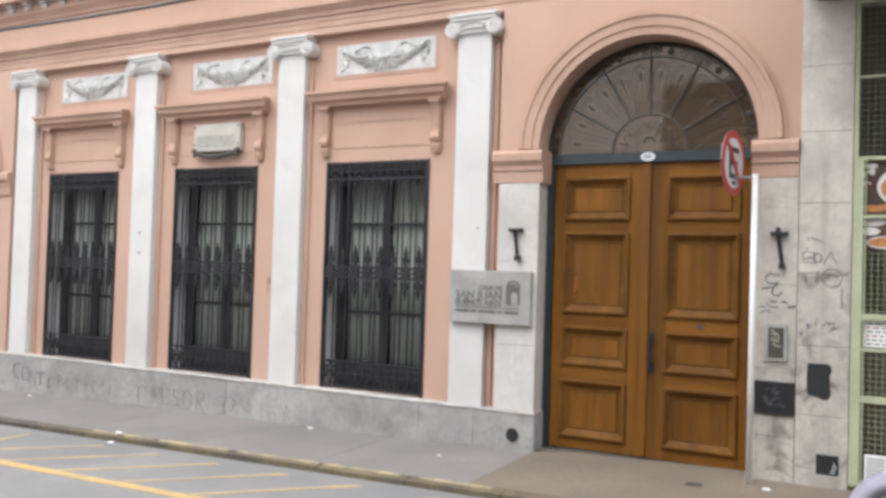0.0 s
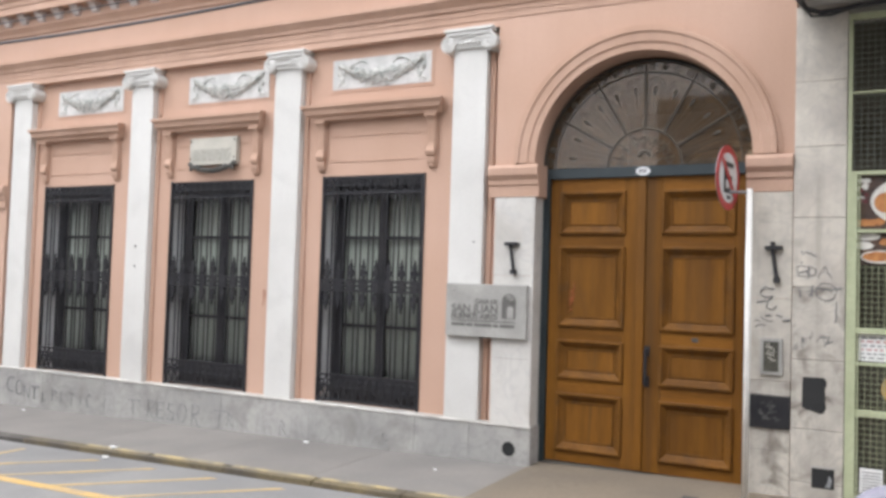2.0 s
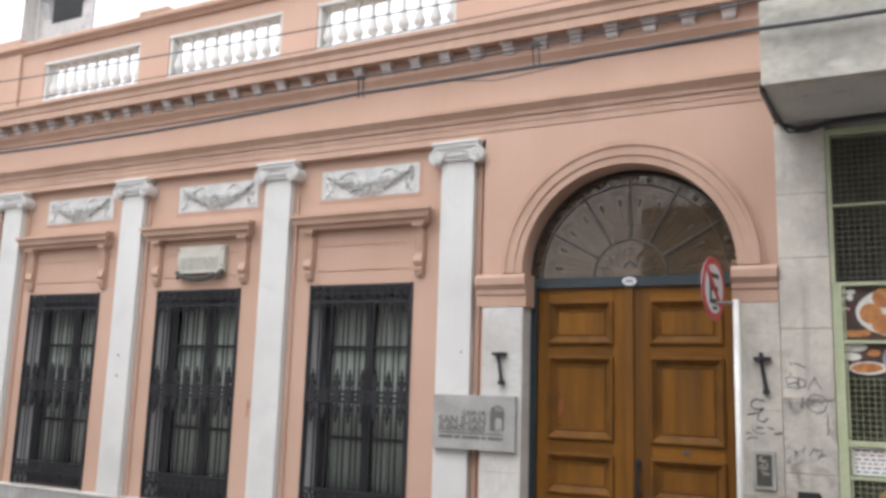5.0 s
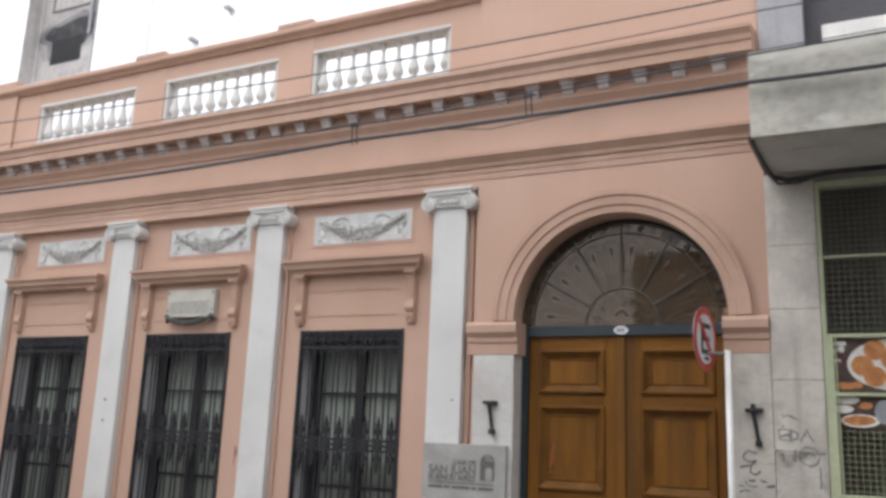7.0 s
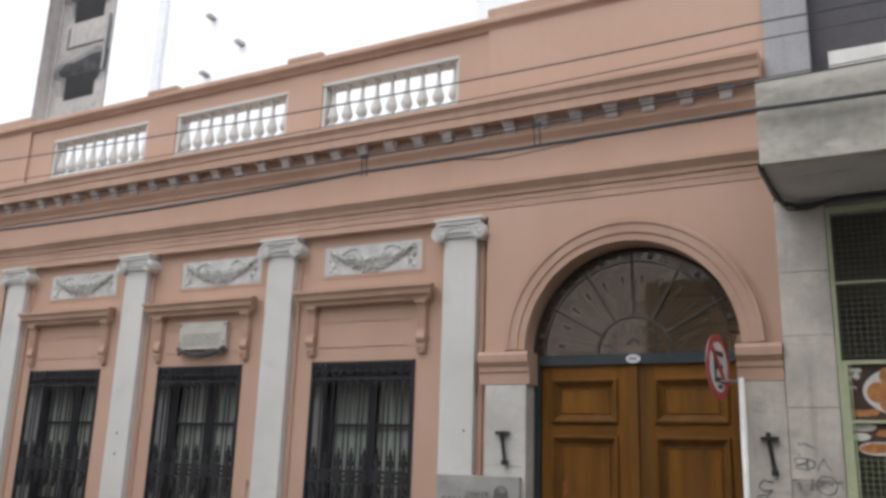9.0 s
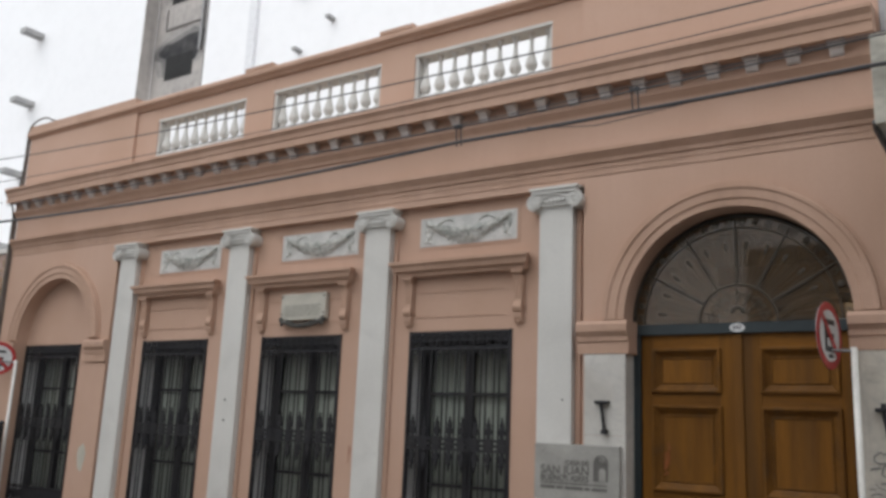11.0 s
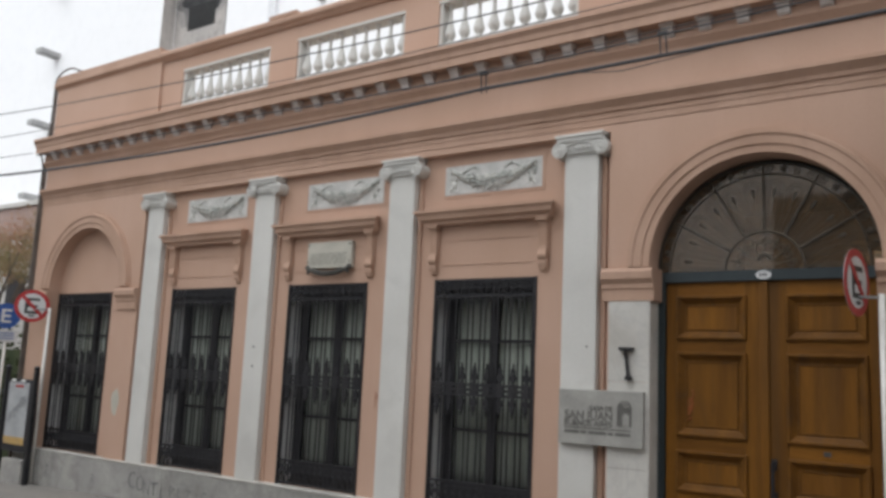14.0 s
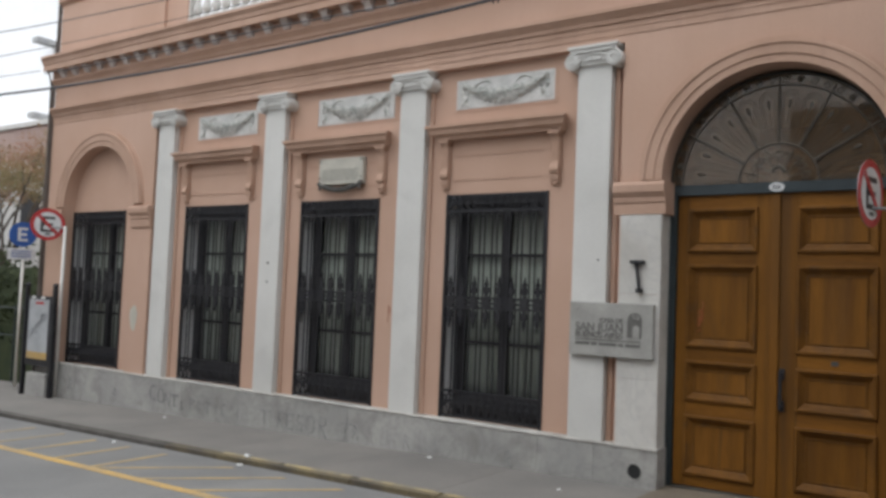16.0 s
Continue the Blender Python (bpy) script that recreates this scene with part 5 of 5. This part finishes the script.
for i in range(6):
    x = SX0 + 0.12
    while x < 6.25:
        w = rg.uniform(0.02, 0.06)
        part("letter_bar", box(B(), x, min(6.27, x + w), -0.1005, -0.0985, 1.245 + 0.034 * i, 1.257 + 0.034 * i), NOTICE_RED if i in (2, 4) else INK_LIGHT, notice)
        x += w + 0.018
sheet = tagged(part("paper_sheet", box(B(), 5.66, 5.83, -0.122, -0.114, 0.13, 0.34), PAPER), "white printed sheet on the wire mesh", "paper")
for i in range(7):
    part("letter_bar", box(B(), 5.675, 5.815, -0.1245, -0.1225, 0.155 + 0.025 * i, 0.163 + 0.025 * i), INK_LIGHT, sheet)
bm = extrude_y(B(), [(5.98 + 0.17 * math.cos(a), 1.0 + 0.15 * math.sin(a)) for a in (2 * math.pi * j / 24 for j in range(24))], -0.06, -0.05)
solo("round_shop_emblem", bm, YELLOW, "round yellow sign behind the wire mesh", "sign")

# slab over the shop, upper floor
part("slab_fascia", box(B(), 5.15, 9.2, -1.23, -1.10, 4.26, 4.99, 0.006), CONCRETE, shop, "stained grey concrete balcony edge")
part("slab_soffit", box(B(), 5.15, 9.2, -1.10, 0.7, 4.262, 4.40), CONCRETE_DARK, shop)
part("soffit_panel", box(B(), 5.42, 5.75, -0.85, -0.55, 4.250, 4.263), CONCRETE_DARK, shop)
part("slab_top", box(B(), 5.15, 9.2, -1.10, 0.3, 4.88, 4.97), CONCRETE_DARK, shop)
part("upper_pier", box(B(), 5.124, 5.52, -0.13, 0.3, 4.97, 9.5, 0.01), mat("grey_upper_render", (0.36, 0.355, 0.36), (0.29, 0.285, 0.29), 0.85, 1.5, 30, 0.2, streak=0.4, streak_color=(0.18, 0.18, 0.19)), shop)
part("upper_shutter", box(B(), 5.52, 9.2, 0.05, 0.3, 4.97, 9.5), mat("dark_roller_shutter", (0.085, 0.08, 0.085), (0.065, 0.06, 0.065), 0.7, 1, 30, 0.1), shop, "dark roller shutter")
part("white_trough", box(B(), 5.70, 7.2, -0.9, -0.62, 4.97, 5.29, 0.01), POLE_WHITE, shop, "white planter box on the balcony")
part("shop_roof", box(B(), 5.15, 9.2, -0.1, 7.5, 9.5, 9.8), CONCRETE, shop)
part("shop_side", box(B(), 5.16, 5.3, 0.3, 7.5, -0.3, 9.5), CONCRETE, shop)
bm = B()
path_tube(bm, [(5.15, -1.20, 4.29), (5.145, -1.12, 4.255), (5.15, -1.0, 4.245), (5.17, -0.6, 4.235), (5.21, -0.25, 4.215), (5.32, -0.19, 4.19), (5.45, -0.17, 4.20), (5.62, -0.16, 4.225), (6.2, -0.16, 4.24)], 0.022, 7)
path_tube(bm, [(5.145, -1.15, 4.30), (5.135, -1.05, 4.25), (5.16, -0.5, 4.22), (5.25, -0.2, 4.16), (5.40, -0.18, 4.16), (5.55, -0.165, 4.20)], 0.010, 6)
solo("cable_loop", bm, CABLE, "sagging black cable loop under the concrete slab", "cable")

BARK_PIPE = mat("brown_drainpipe", (0.14, 0.115, 0.10), (0.10, 0.085, 0.075), 0.7, 3, 30, 0.1)
# ---- overhead wires ----


def wire(pts, r, label, seg=10):
    """A wire that sags a little between its points."""
    out = []
    for a, b in zip(pts, pts[1:]):
        a, b = Vector(a), Vector(b)
        for i in range(seg):
            u = i / seg
            out.append(a.lerp(b, u) - Vector((0, 0, 0.004 * (b - a).length * 4 * u * (1 - u))))
    out.append(Vector(pts[-1]))
    return solo("overhead_cable", path_tube(B(), out, r, 6), CABLE, label, "cable", "street cables")


WY = -1.3
wire([(-30, WY, 5.5), (-8.1, WY, 4.76), (-4.9, WY, 4.65), (-1.5, WY, 4.61), (1.45, WY, 4.68), (5.17, WY - 0.01, 4.70), (6.15, WY, 4.69), (12, WY, 4.7)], 0.018, "thick black cable strung along the street front")
wire([(-8.5, -0.42, 5.36), (-2.0, -1.0, 5.02), (1.4, WY - 0.02, 4.83), (3.26, WY - 0.02, 4.86), (5.18, WY - 0.02, 4.93), (12, WY - 0.02, 5.15)], 0.009, "twisted thin cable above the thick one")
wire([(0.6, WY - 0.03, 4.82), (1.4, WY - 0.03, 4.85), (3.26, WY - 0.03, 4.90), (5.18, WY - 0.03, 4.95), (12, WY - 0.03, 5.19)], 0.005, "thin grey cable beside the twisted one")
wire([(-30, WY, 6.95), (-8.4, WY, 5.83), (-5.1, WY, 5.65), (-1.0, WY, 5.51), (1.85, WY, 5.46), (5.2, WY, 5.465), (12, WY, 5.46)], 0.008, "thin black wire across the parapet")
wire([(-30, WY, 6.4), (-8.5, WY, 5.42), (-1.5, WY, 5.26), (1.85, WY, 5.25), (5.3, WY, 5.31), (12, WY, 5.37)], 0.006, "thin black wire along the cornice")
wire([(-30, WY, 6.3), (-8.3, -0.6, 5.34)], 0.006, "thin wire fixed to the cornice end")
wire([(-30, WY, 5.9), (-8.3, -0.6, 5.02)], 0.006, "thin wire fixed under the cornice")
wire([(2.2, WY, 4.70), (2.9, WY - 0.01, 4.60), (3.9, WY, 4.68)], 0.005, "loose thin wire hanging from the cable")
for px, pz in ((1.42, 4.76), (3.27, 4.80)):
    bm = B()
    for dx in (-0.025, 0.03):
        tube(bm, (px + dx, WY - 0.01, pz + 0.10), (px + dx + 0.015, WY - 0.01, pz - 0.13), 0.008, 6)
    box(bm, px - 0.04, px + 0.055, WY - 0.03, WY + 0.01, pz + 0.06, pz + 0.085)
    solo("cable_clamp", bm, IRON, "small iron clamp that holds the cables", "clamp", "cable clamps")
bm = B()
path_tube(bm, [(XL - 0.03, -0.16, -0.1), (XL - 0.03, -0.16, 5.2), (XL - 0.04, -0.2, 5.4), (XL - 0.04, -0.36, 5.62), (XL - 0.02, -0.14, 5.78), (XL, -0.12, 6.2), (XL, -0.1, 6.75)] + [(XL + 0.40 - 0.40 * math.cos(0.2 * q), -0.13, 6.78 + 0.24 * math.sin(0.2 * q)) for q in range(1, 13)] + [(XL + 0.85, -0.1, 6.90)], 0.016, 6)
tube(bm, (XL - 0.06, -0.12, -0.3), (XL - 0.06, -0.12, 5.3), 0.045, 10)
tube(bm, (XL - 0.01, -0.10, 5.70), (XL - 0.01, -0.10, 6.85), 0.035, 10)
solo("corner_conduit", bm, BARK_PIPE, "dark conduit up the corner of the house", "conduit")

# ---- litter ----
for x, y, s in ((0.11, -0.30, 0.05), (-1.45, -1.60, 0.07), (-1.34, -1.80, 0.06), (-4.6, -0.40, 0.04), (-3.6, -1.86, 0.05), (4.95, -0.5, 0.05), (2.0, -0.75, 0.03)):
    s *= 0.62
    bm = blob(B(), (0, 0, 0.4 * s), s, 2, (1, 0.7, 0.35))
    rg = random.Random(int(x * 100))
    for v in bm.verts:
        v.co += Vector((rg.uniform(-0.3, 0.3) * s, rg.uniform(-0.3, 0.3) * s, rg.uniform(0, 0.15) * s))
    off = (ROADTOP if y < KY - 0.1 else -0.02 * (y / KY))
    tagged(part("paper_scrap", bm, PAPER, at=(x, y, ground(x) + off)), "crumpled scrap of white paper on the ground", "litter", "paper scraps")

# ---- the white tower behind ----
tower = thing("white_tower_block", (-20, 8.2, -0.4), "tall white tower block with a dark balcony shaft", "building")
TY = 8.2
T0, T1 = -17.75, -14.45
part("tower_wall", box(B(), -46, T0, TY, TY + 12, -0.6, 44), TOWER, tower)
part("tower_wall", box(B(), T1, -2.0, TY, TY + 12, -0.6, 44), TOWER, tower)
LEDGE = mat("grey_ledge", (0.42, 0.415, 0.41), (0.33, 0.33, 0.33), 0.8, 3, 30, 0.1)
BLOTCH = mat("dark_blotch", (0.030, 0.030, 0.033), (0.075, 0.072, 0.072), 0.9, 2.2, 6, 0.1, fine=0.6)
BLOTCH_PALE = mat("pale_blotch", (0.15, 0.145, 0.145), (0.24, 0.23, 0.22), 0.9, 2.2, 6, 0.1, fine=0.5)
BLOTCH_FAINT = mat("faint_blotch", (0.30, 0.285, 0.275), (0.37, 0.35, 0.33), 0.9, 2.2, 6, 0.1, fine=0.5)
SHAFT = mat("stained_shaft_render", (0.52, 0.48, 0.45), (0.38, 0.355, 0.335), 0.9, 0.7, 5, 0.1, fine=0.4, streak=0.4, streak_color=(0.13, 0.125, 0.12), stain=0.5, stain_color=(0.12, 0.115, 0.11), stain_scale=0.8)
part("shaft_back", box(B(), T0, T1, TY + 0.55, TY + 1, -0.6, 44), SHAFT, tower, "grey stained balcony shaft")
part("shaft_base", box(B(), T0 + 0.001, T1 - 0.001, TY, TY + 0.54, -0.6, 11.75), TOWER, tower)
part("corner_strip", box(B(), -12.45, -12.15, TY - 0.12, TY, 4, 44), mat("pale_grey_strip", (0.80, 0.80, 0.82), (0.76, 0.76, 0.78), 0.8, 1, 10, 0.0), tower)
# reveals faced in grey, which puts the recess's shade into their colour
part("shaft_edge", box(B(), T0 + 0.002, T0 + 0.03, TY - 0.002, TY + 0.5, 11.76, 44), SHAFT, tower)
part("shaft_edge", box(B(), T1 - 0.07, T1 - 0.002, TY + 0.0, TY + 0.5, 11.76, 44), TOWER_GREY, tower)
for i in range(7):
    z = 7.3 + 2.78 * (i + 2)
    rg = random.Random(40 + i)
    wx0, wx1 = T0 + 0.70, T1 - 1.25
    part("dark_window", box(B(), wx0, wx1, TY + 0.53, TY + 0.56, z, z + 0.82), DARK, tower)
    blotch = [(wx0 - 0.05, z + 0.3), (wx0 - 0.2, z + 0.7), (wx0 - 0.45, z + 0.85), (wx0 - 0.5, z + 1.1), (wx0 - 0.2, z + 1.3), (wx0 + 0.3, z + 1.42), (wx1 - 0.2, z + 1.55), (wx1 + 0.25, z + 1.45), (wx1 + 0.75, z + 1.5), (wx1 + 0.85, z + 1.05), (wx1 + 0.35, z + 0.85), (wx1 + 0.1, z + 0.5)]
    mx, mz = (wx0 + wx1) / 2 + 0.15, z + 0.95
    # nested uneven outlines, each smaller and darker than the last
    for k, (grow, m) in enumerate(((1.32, BLOTCH_FAINT), (1.14, BLOTCH_PALE), (0.92, BLOTCH))):
        ring = [(mx + (px - mx) * grow + rg.uniform(-0.09, 0.09), mz + (pz - mz) * grow + rg.uniform(-0.09, 0.09)) for px, pz in blotch]
        part("soot_stain", extrude_y(B(), [(min(px, T1 - 0.09), pz) for px, pz in ring], TY + 0.546 - 0.003 * k, TY + 0.556), m, tower, "irregular blotch round a window, darkest at its middle")
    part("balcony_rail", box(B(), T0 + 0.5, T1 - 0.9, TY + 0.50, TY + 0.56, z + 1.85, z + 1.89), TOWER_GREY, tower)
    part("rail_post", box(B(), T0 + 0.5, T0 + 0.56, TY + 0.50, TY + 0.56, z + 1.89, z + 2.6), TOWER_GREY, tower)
    for px, pr in ((T1 - 0.86, 0.06), (T1 - 0.62, 0.04)):
        part("drain_pipe", tube(B(), (px, TY + 0.46, z + 0.75), (px, TY + 0.46, z + 2.7), pr, 8), LEDGE, tower)
    part("ledge_stub", box(B(), -24.20, -23.80, TY - 0.74, TY, 7.53 + 2.74 * i, 7.71 + 2.74 * i), LEDGE, tower, "grey projecting ledge")
for sx, sz in ((-10.33, 12.2), (-9.14, 12.9), (-10.3, 13.95)):
    part("ledge_stub", box(B(), sx - 0.08, sx + 0.08, TY - 0.27, TY, sz - 0.045, sz + 0.045), LEDGE, tower)

# ---- garden beyond the corner ----
LEAF = mat("dry_leaves", (0.20, 0.20, 0.085), (0.37, 0.20, 0.13), 0.8, 0.9, 20, 0.0, vary=0.0)
HEDGE = mat("dark_hedge_leaves", (0.035, 0.05, 0.022), (0.06, 0.075, 0.03), 0.8, 2.5, 20, 0.0)
BARK = mat("grey_bark", (0.13, 0.11, 0.09), (0.08, 0.07, 0.06), 0.95, 5, 30, 0.4)
BRICKISH = mat("faded_red_wall", (0.42, 0.31, 0.27), (0.35, 0.25, 0.22), 0.9, 0.6, 10, 0.1)
PALEHOUSE = mat("pale_house_wall", (0.62, 0.60, 0.57), (0.54, 0.52, 0.49), 0.9, 0.4, 8, 0.1)


def leaves(bm, rg, centre, spread, count, size):
    for i in range(count):
        d = Vector((rg.gauss(0, 1), rg.gauss(0, 1), rg.gauss(0, 1)))
        d = d.normalized() * (rg.random() ** 0.45)
        p = Vector(centre) + Vector((d.x * spread[0], d.y * spread[1], d.z * spread[2]))
        m = Matrix.LocRotScale(p, Euler((rg.uniform(0, 6), rg.uniform(0, 6), rg.uniform(0, 6))), None)
        s = size * rg.uniform(0.6, 1.3)
        vs = [bm.verts.new(m @ Vector(c)) for c in ((0, -s, 0), (0.45 * s, 0, 0.1 * s), (0, s, 0), (-0.45 * s, 0, 0.1 * s))]
        bm.faces.new(vs)


def tree(at, height, seed, spread):
    rg = random.Random(seed)
    t = thing("street_tree", at, "half-bare tree with thin grey limbs and dry leaves", "tree", "garden trees")
    tr, cr = B(), B()
    top = Vector(at) + Vector((0.1, 0.0, height * 0.45))
    tube(tr, Vector(at) - Vector((0, 0, 0.1)), top, 0.11, 10, 0.07)
    for i in range(9):
        a = 2 * math.pi * i / 9 + rg.uniform(-0.3, 0.3)
        e = top + Vector((math.cos(a) * spread * rg.uniform(0.5, 0.9), math.sin(a) * spread * rg.uniform(0.5, 0.9), height * rg.uniform(0.2, 0.5)))
        mid = top.lerp(e, 0.5) + Vector((0, 0, 0.25))
        tube(tr, top - Vector((0, 0, rg.uniform(0, 0.5))), mid, 0.05, 6, 0.03)
        tube(tr, mid, e, 0.03, 6, 0.01)
        for j in range(4):
            q = mid.lerp(e, rg.uniform(0.2, 1)) + Vector((rg.uniform(-0.8, 0.8), rg.uniform(-0.8, 0.8), rg.uniform(0.1, 0.9)))
            tube(tr, mid.lerp(e, 0.3 + 0.15 * j), q, 0.014, 5, 0.005)
            leaves(cr, rg, q, (0.6, 0.6, 0.45), 190, 0.042)
        leaves(cr, rg, e, (0.7, 0.7, 0.5), 160, 0.042)
    part("trunk", tr, BARK, t)
    tagged(part("crown", cr, LEAF, t), kind="stuff")
    return t


tree((-15.6, 2.6, ground(-15.6)), 5.6, 3, 2.0)
tree((-20.5, 4.4, ground(-20.5)), 6.0, 8, 2.4)
bm = B()
rg = random.Random(2)
for i in range(36):
    leaves(bm, rg, (-9.4 - 0.45 * i, 1.3 + rg.uniform(-0.1, 0.1), ground(-12) + 1.65 + rg.uniform(-0.15, 0.15)), (0.4, 0.4, 1.25), 190, 0.08)
box(bm, -26, -9.2, 1.2, 1.45, -0.8, 2.0)
tagged(part("hedge", bm, HEDGE), "dark clipped hedge behind a low railing", "hedge", kind="stuff")
fence = thing("garden_fence", (-14, 0.7, ground(-14)), "thin dark green garden railing before a hedge", "fence")
for i in range(14):
    x = -9.3 - 0.9 * i
    part("post", tube(B(), (x, 0.7, ground(x) - 0.05), (x, 0.7, ground(x) + 1.5), 0.02, 6), IRON_GREEN, fence)
for z in (0.9, 1.45):
    part("rail", tube(B(), (-9.3, 0.7, ground(-9.3) + z), (-21, 0.7, ground(-21) + z), 0.014, 6), IRON_GREEN, fence)
far = thing("far_house", (-40, 6, -0.8), "pale distant house with a faded red roof storey", "building")
part("wall", box(B(), -44, -38, 1.5, 18.0, -1.2, 7.4), PALEHOUSE, far)
part("upper_storey", box(B(), -43.8, -38.1, 1.7, 17.9, 7.4, 9.5), BRICKISH, far)
for i in range(10):
    for z in (0.6, 3.2, 5.6):
        part("window", box(B(), -38.05, -37.98, 2.0 + 1.5 * i, 2.8 + 1.5 * i, z, z + 1.3), FRAME_DARK, far)

annex = thing("low_annex", (-33, 7.3, -0.8), "low pale building with a faded red upper band below the tower", "building")
part("wall", box(B(), -46, -19, 6.5, 8.1, -1.2, 5.7), PALEHOUSE, annex)
part("upper_band", box(B(), -46, -19, 6.5, 8.1, 5.7, 6.85), BRICKISH, annex)
part("coping", box(B(), -46, -19, 6.42, 8.1, 6.85, 7.0), PALEHOUSE, annex)
for i in range(8):
    part("window", box(B(), -44 + 3.1 * i, -42.9 + 3.1 * i, 6.46, 6.52, 3.1, 4.6), FRAME_DARK, annex)

# ---- scooter at the kerb ----
sc = thing("parked_scooter", (5.85, -1.95, ground(5.85) + ROADTOP), "grey scooter with a rounded mudguard parked at the kerb", "scooter")
SCG = mat("lilac_grey_paint", (0.31, 0.295, 0.35), (0.26, 0.25, 0.30), 0.6, 4, 40, 0.0)
cx, cy, cz = 5.95, -1.95, ground(5.85) + ROADTOP + 0.30
tyre = part("tyre", ring_band(B(), cx, cz, [(0.23, cy - 0.045), (0.28, cy - 0.05), (0.30, cy), (0.28, cy + 0.05), (0.23, cy + 0.045)], 32, 360, 0), SIGN_BLACK, sc, smooth=True)
part("rim", ring_band(B(), cx, cz, [(0.03, cy - 0.05), (0.23, cy - 0.04), (0.23, cy + 0.04), (0.03, cy + 0.05)], 32, 360, 0), POLE_WHITE, sc)
part("mudguard", ring_band(B(), cx, cz, [(0.215, cy - 0.095), (0.30, cy - 0.075), (0.335, cy), (0.30, cy + 0.075), (0.215, cy + 0.095), (0.30, cy)], 24, 190, 15), SCG, sc, smooth=True)
part("fork", tube(B(), (cx, cy - 0.08, cz), (cx + 0.34, cy - 0.06, cz + 0.75), 0.02, 8), GALV, sc)
part("leg_shield", box(B(), cx + 0.30, cx + 0.36, cy - 0.2, cy + 0.2, cz + 0.15, cz + 0.75, 0.02), SCG, sc)
part("seat", box(B(), cx + 0.85, cx + 1.45, cy - 0.14, cy + 0.14, cz + 0.45, cz + 0.58, 0.04), SIGN_BLACK, sc)
part("body", box(B(), cx + 0.36, cx + 1.5, cy - 0.13, cy + 0.13, cz - 0.02, cz + 0.12, 0.04), SCG, sc)
part("rear_body", box(B(), cx + 0.85, cx + 1.5, cy - 0.16, cy + 0.16, cz + 0.1, cz + 0.46, 0.05), SCG, sc)
part("tyre", ring_band(B(), cx + 1.25, cz, [(0.10, cy - 0.045), (0.28, cy - 0.05), (0.30, cy), (0.28, cy + 0.05), (0.10, cy + 0.045)], 32, 360, 0), SIGN_BLACK, sc, smooth=True)
part("handlebar", tube(B(), (cx + 0.34, cy - 0.3, cz + 0.80), (cx + 0.34, cy + 0.3, cz + 0.80), 0.015, 8), SIGN_BLACK, sc)

# ---- plain unseen houses across the street, behind the camera ----
# added so that their heights cut sky light and shape the fanlight's reflection
for i, (x0, x1, h) in enumerate(((-70, -34, 10.0), (-34, -16, 9.5), (-16, -8, 9.0), (-8, 1.15, 4.3), (1.15, 4.5, 6.0), (4.5, 13, 10.5), (13, 24, 10.0), (24, 70, 10.0))):
    ob = thing("unseen_opposite_house", ((x0 + x1) / 2, -10.5, 0), "unseen plain house added across the street to shape light and reflections", "building", "houses across the street")
    part("wall", box(B(), x0 + 0.01, x1 - 0.01, -18, -10.5, -1.5, h), OPP, ob)
    n = int((x1 - x0) / 2.6)
    for k in range(n):
        for z in (0.8, 4.2, 7.4):
            if z + 2.2 < h:
                wx = x0 + (x1 - x0) * (k + 0.5) / n
                part("window", box(B(), wx - 0.55, wx + 0.55, -10.52, -10.48, z, z + 2.0), FRAME_DARK, ob)
for x0, x1, h in ((9.3, 26, 11), (26, 60, 8)):
    ob = thing("street_house", ((x0 + x1) / 2, 0, 0), "plain rendered house further along the street", "building")
    part("wall", box(B(), x0, x1, -0.1, 10, -0.6, h), OPP, ob)

# ---- small marks on the front ----
patch = extrude_y(B(), [(-5.95 + 0.095 * math.cos(a) * (1 + 0.15 * math.sin(3 * a)), 1.22 + 0.2 * math.sin(a) * (1 + 0.1 * math.cos(5 * a))) for a in (2 * math.pi * i / 20 for i in range(20))], F - 0.003, F + 0.001)
part("pale_patch", patch, TABLET, house, "pale unpainted plaster patch")
for z in (2.12, 1.86):
    part("fixing_stub", blob(B(), (-2.91, -0.118, z), 0.016, 1), STONE_DARK, house)
part("fixing_stub", blob(B(), (2.03, -0.118, 2.2), 0.012, 1), STONE_DARK, house)

grate = solo("drain_cover", box(B(), 4.32, 4.46, -0.66, -0.56, ground(4.4) - 0.03, ground(4.4) + 0.003, 0.002), KERB, "small dark iron drain cover in the pavement", "drain cover")
for i in range(4):
    part("slot", box(B(), 4.335 + 0.03 * i, 4.35 + 0.03 * i, -0.65, -0.57, ground(4.4) + 0.002, ground(4.4) + 0.005), DARK, grate)
RED_INK = mat("faded_red_spray", (0.28, 0.072, 0.018), (0.22, 0.085, 0.018), 0.6, 20, 60, 0.0)
scrawl("graffiti", [[(3.00, 1.56), (3.005, 1.74), (3.015, 1.58), (3.02, 1.68)], [(3.035, 1.62), (3.04, 1.82)], [(2.995, 1.52), (3.03, 1.54)]], DY + 0.018, 0.012, RED_INK, "faded red spray marks on the wooden door")
scrawl("graffiti", [[(-0.83, 1.62), (-0.825, 1.50), (-0.832, 1.42)], [(-0.80, 1.60), (-0.80, 1.52)]], -0.002, 0.010, mat("faint_red_smear", (0.42, 0.22, 0.16), (0.46, 0.27, 0.20), 0.85, 20, 60, 0.0), "faint reddish smear on the pink plaster")
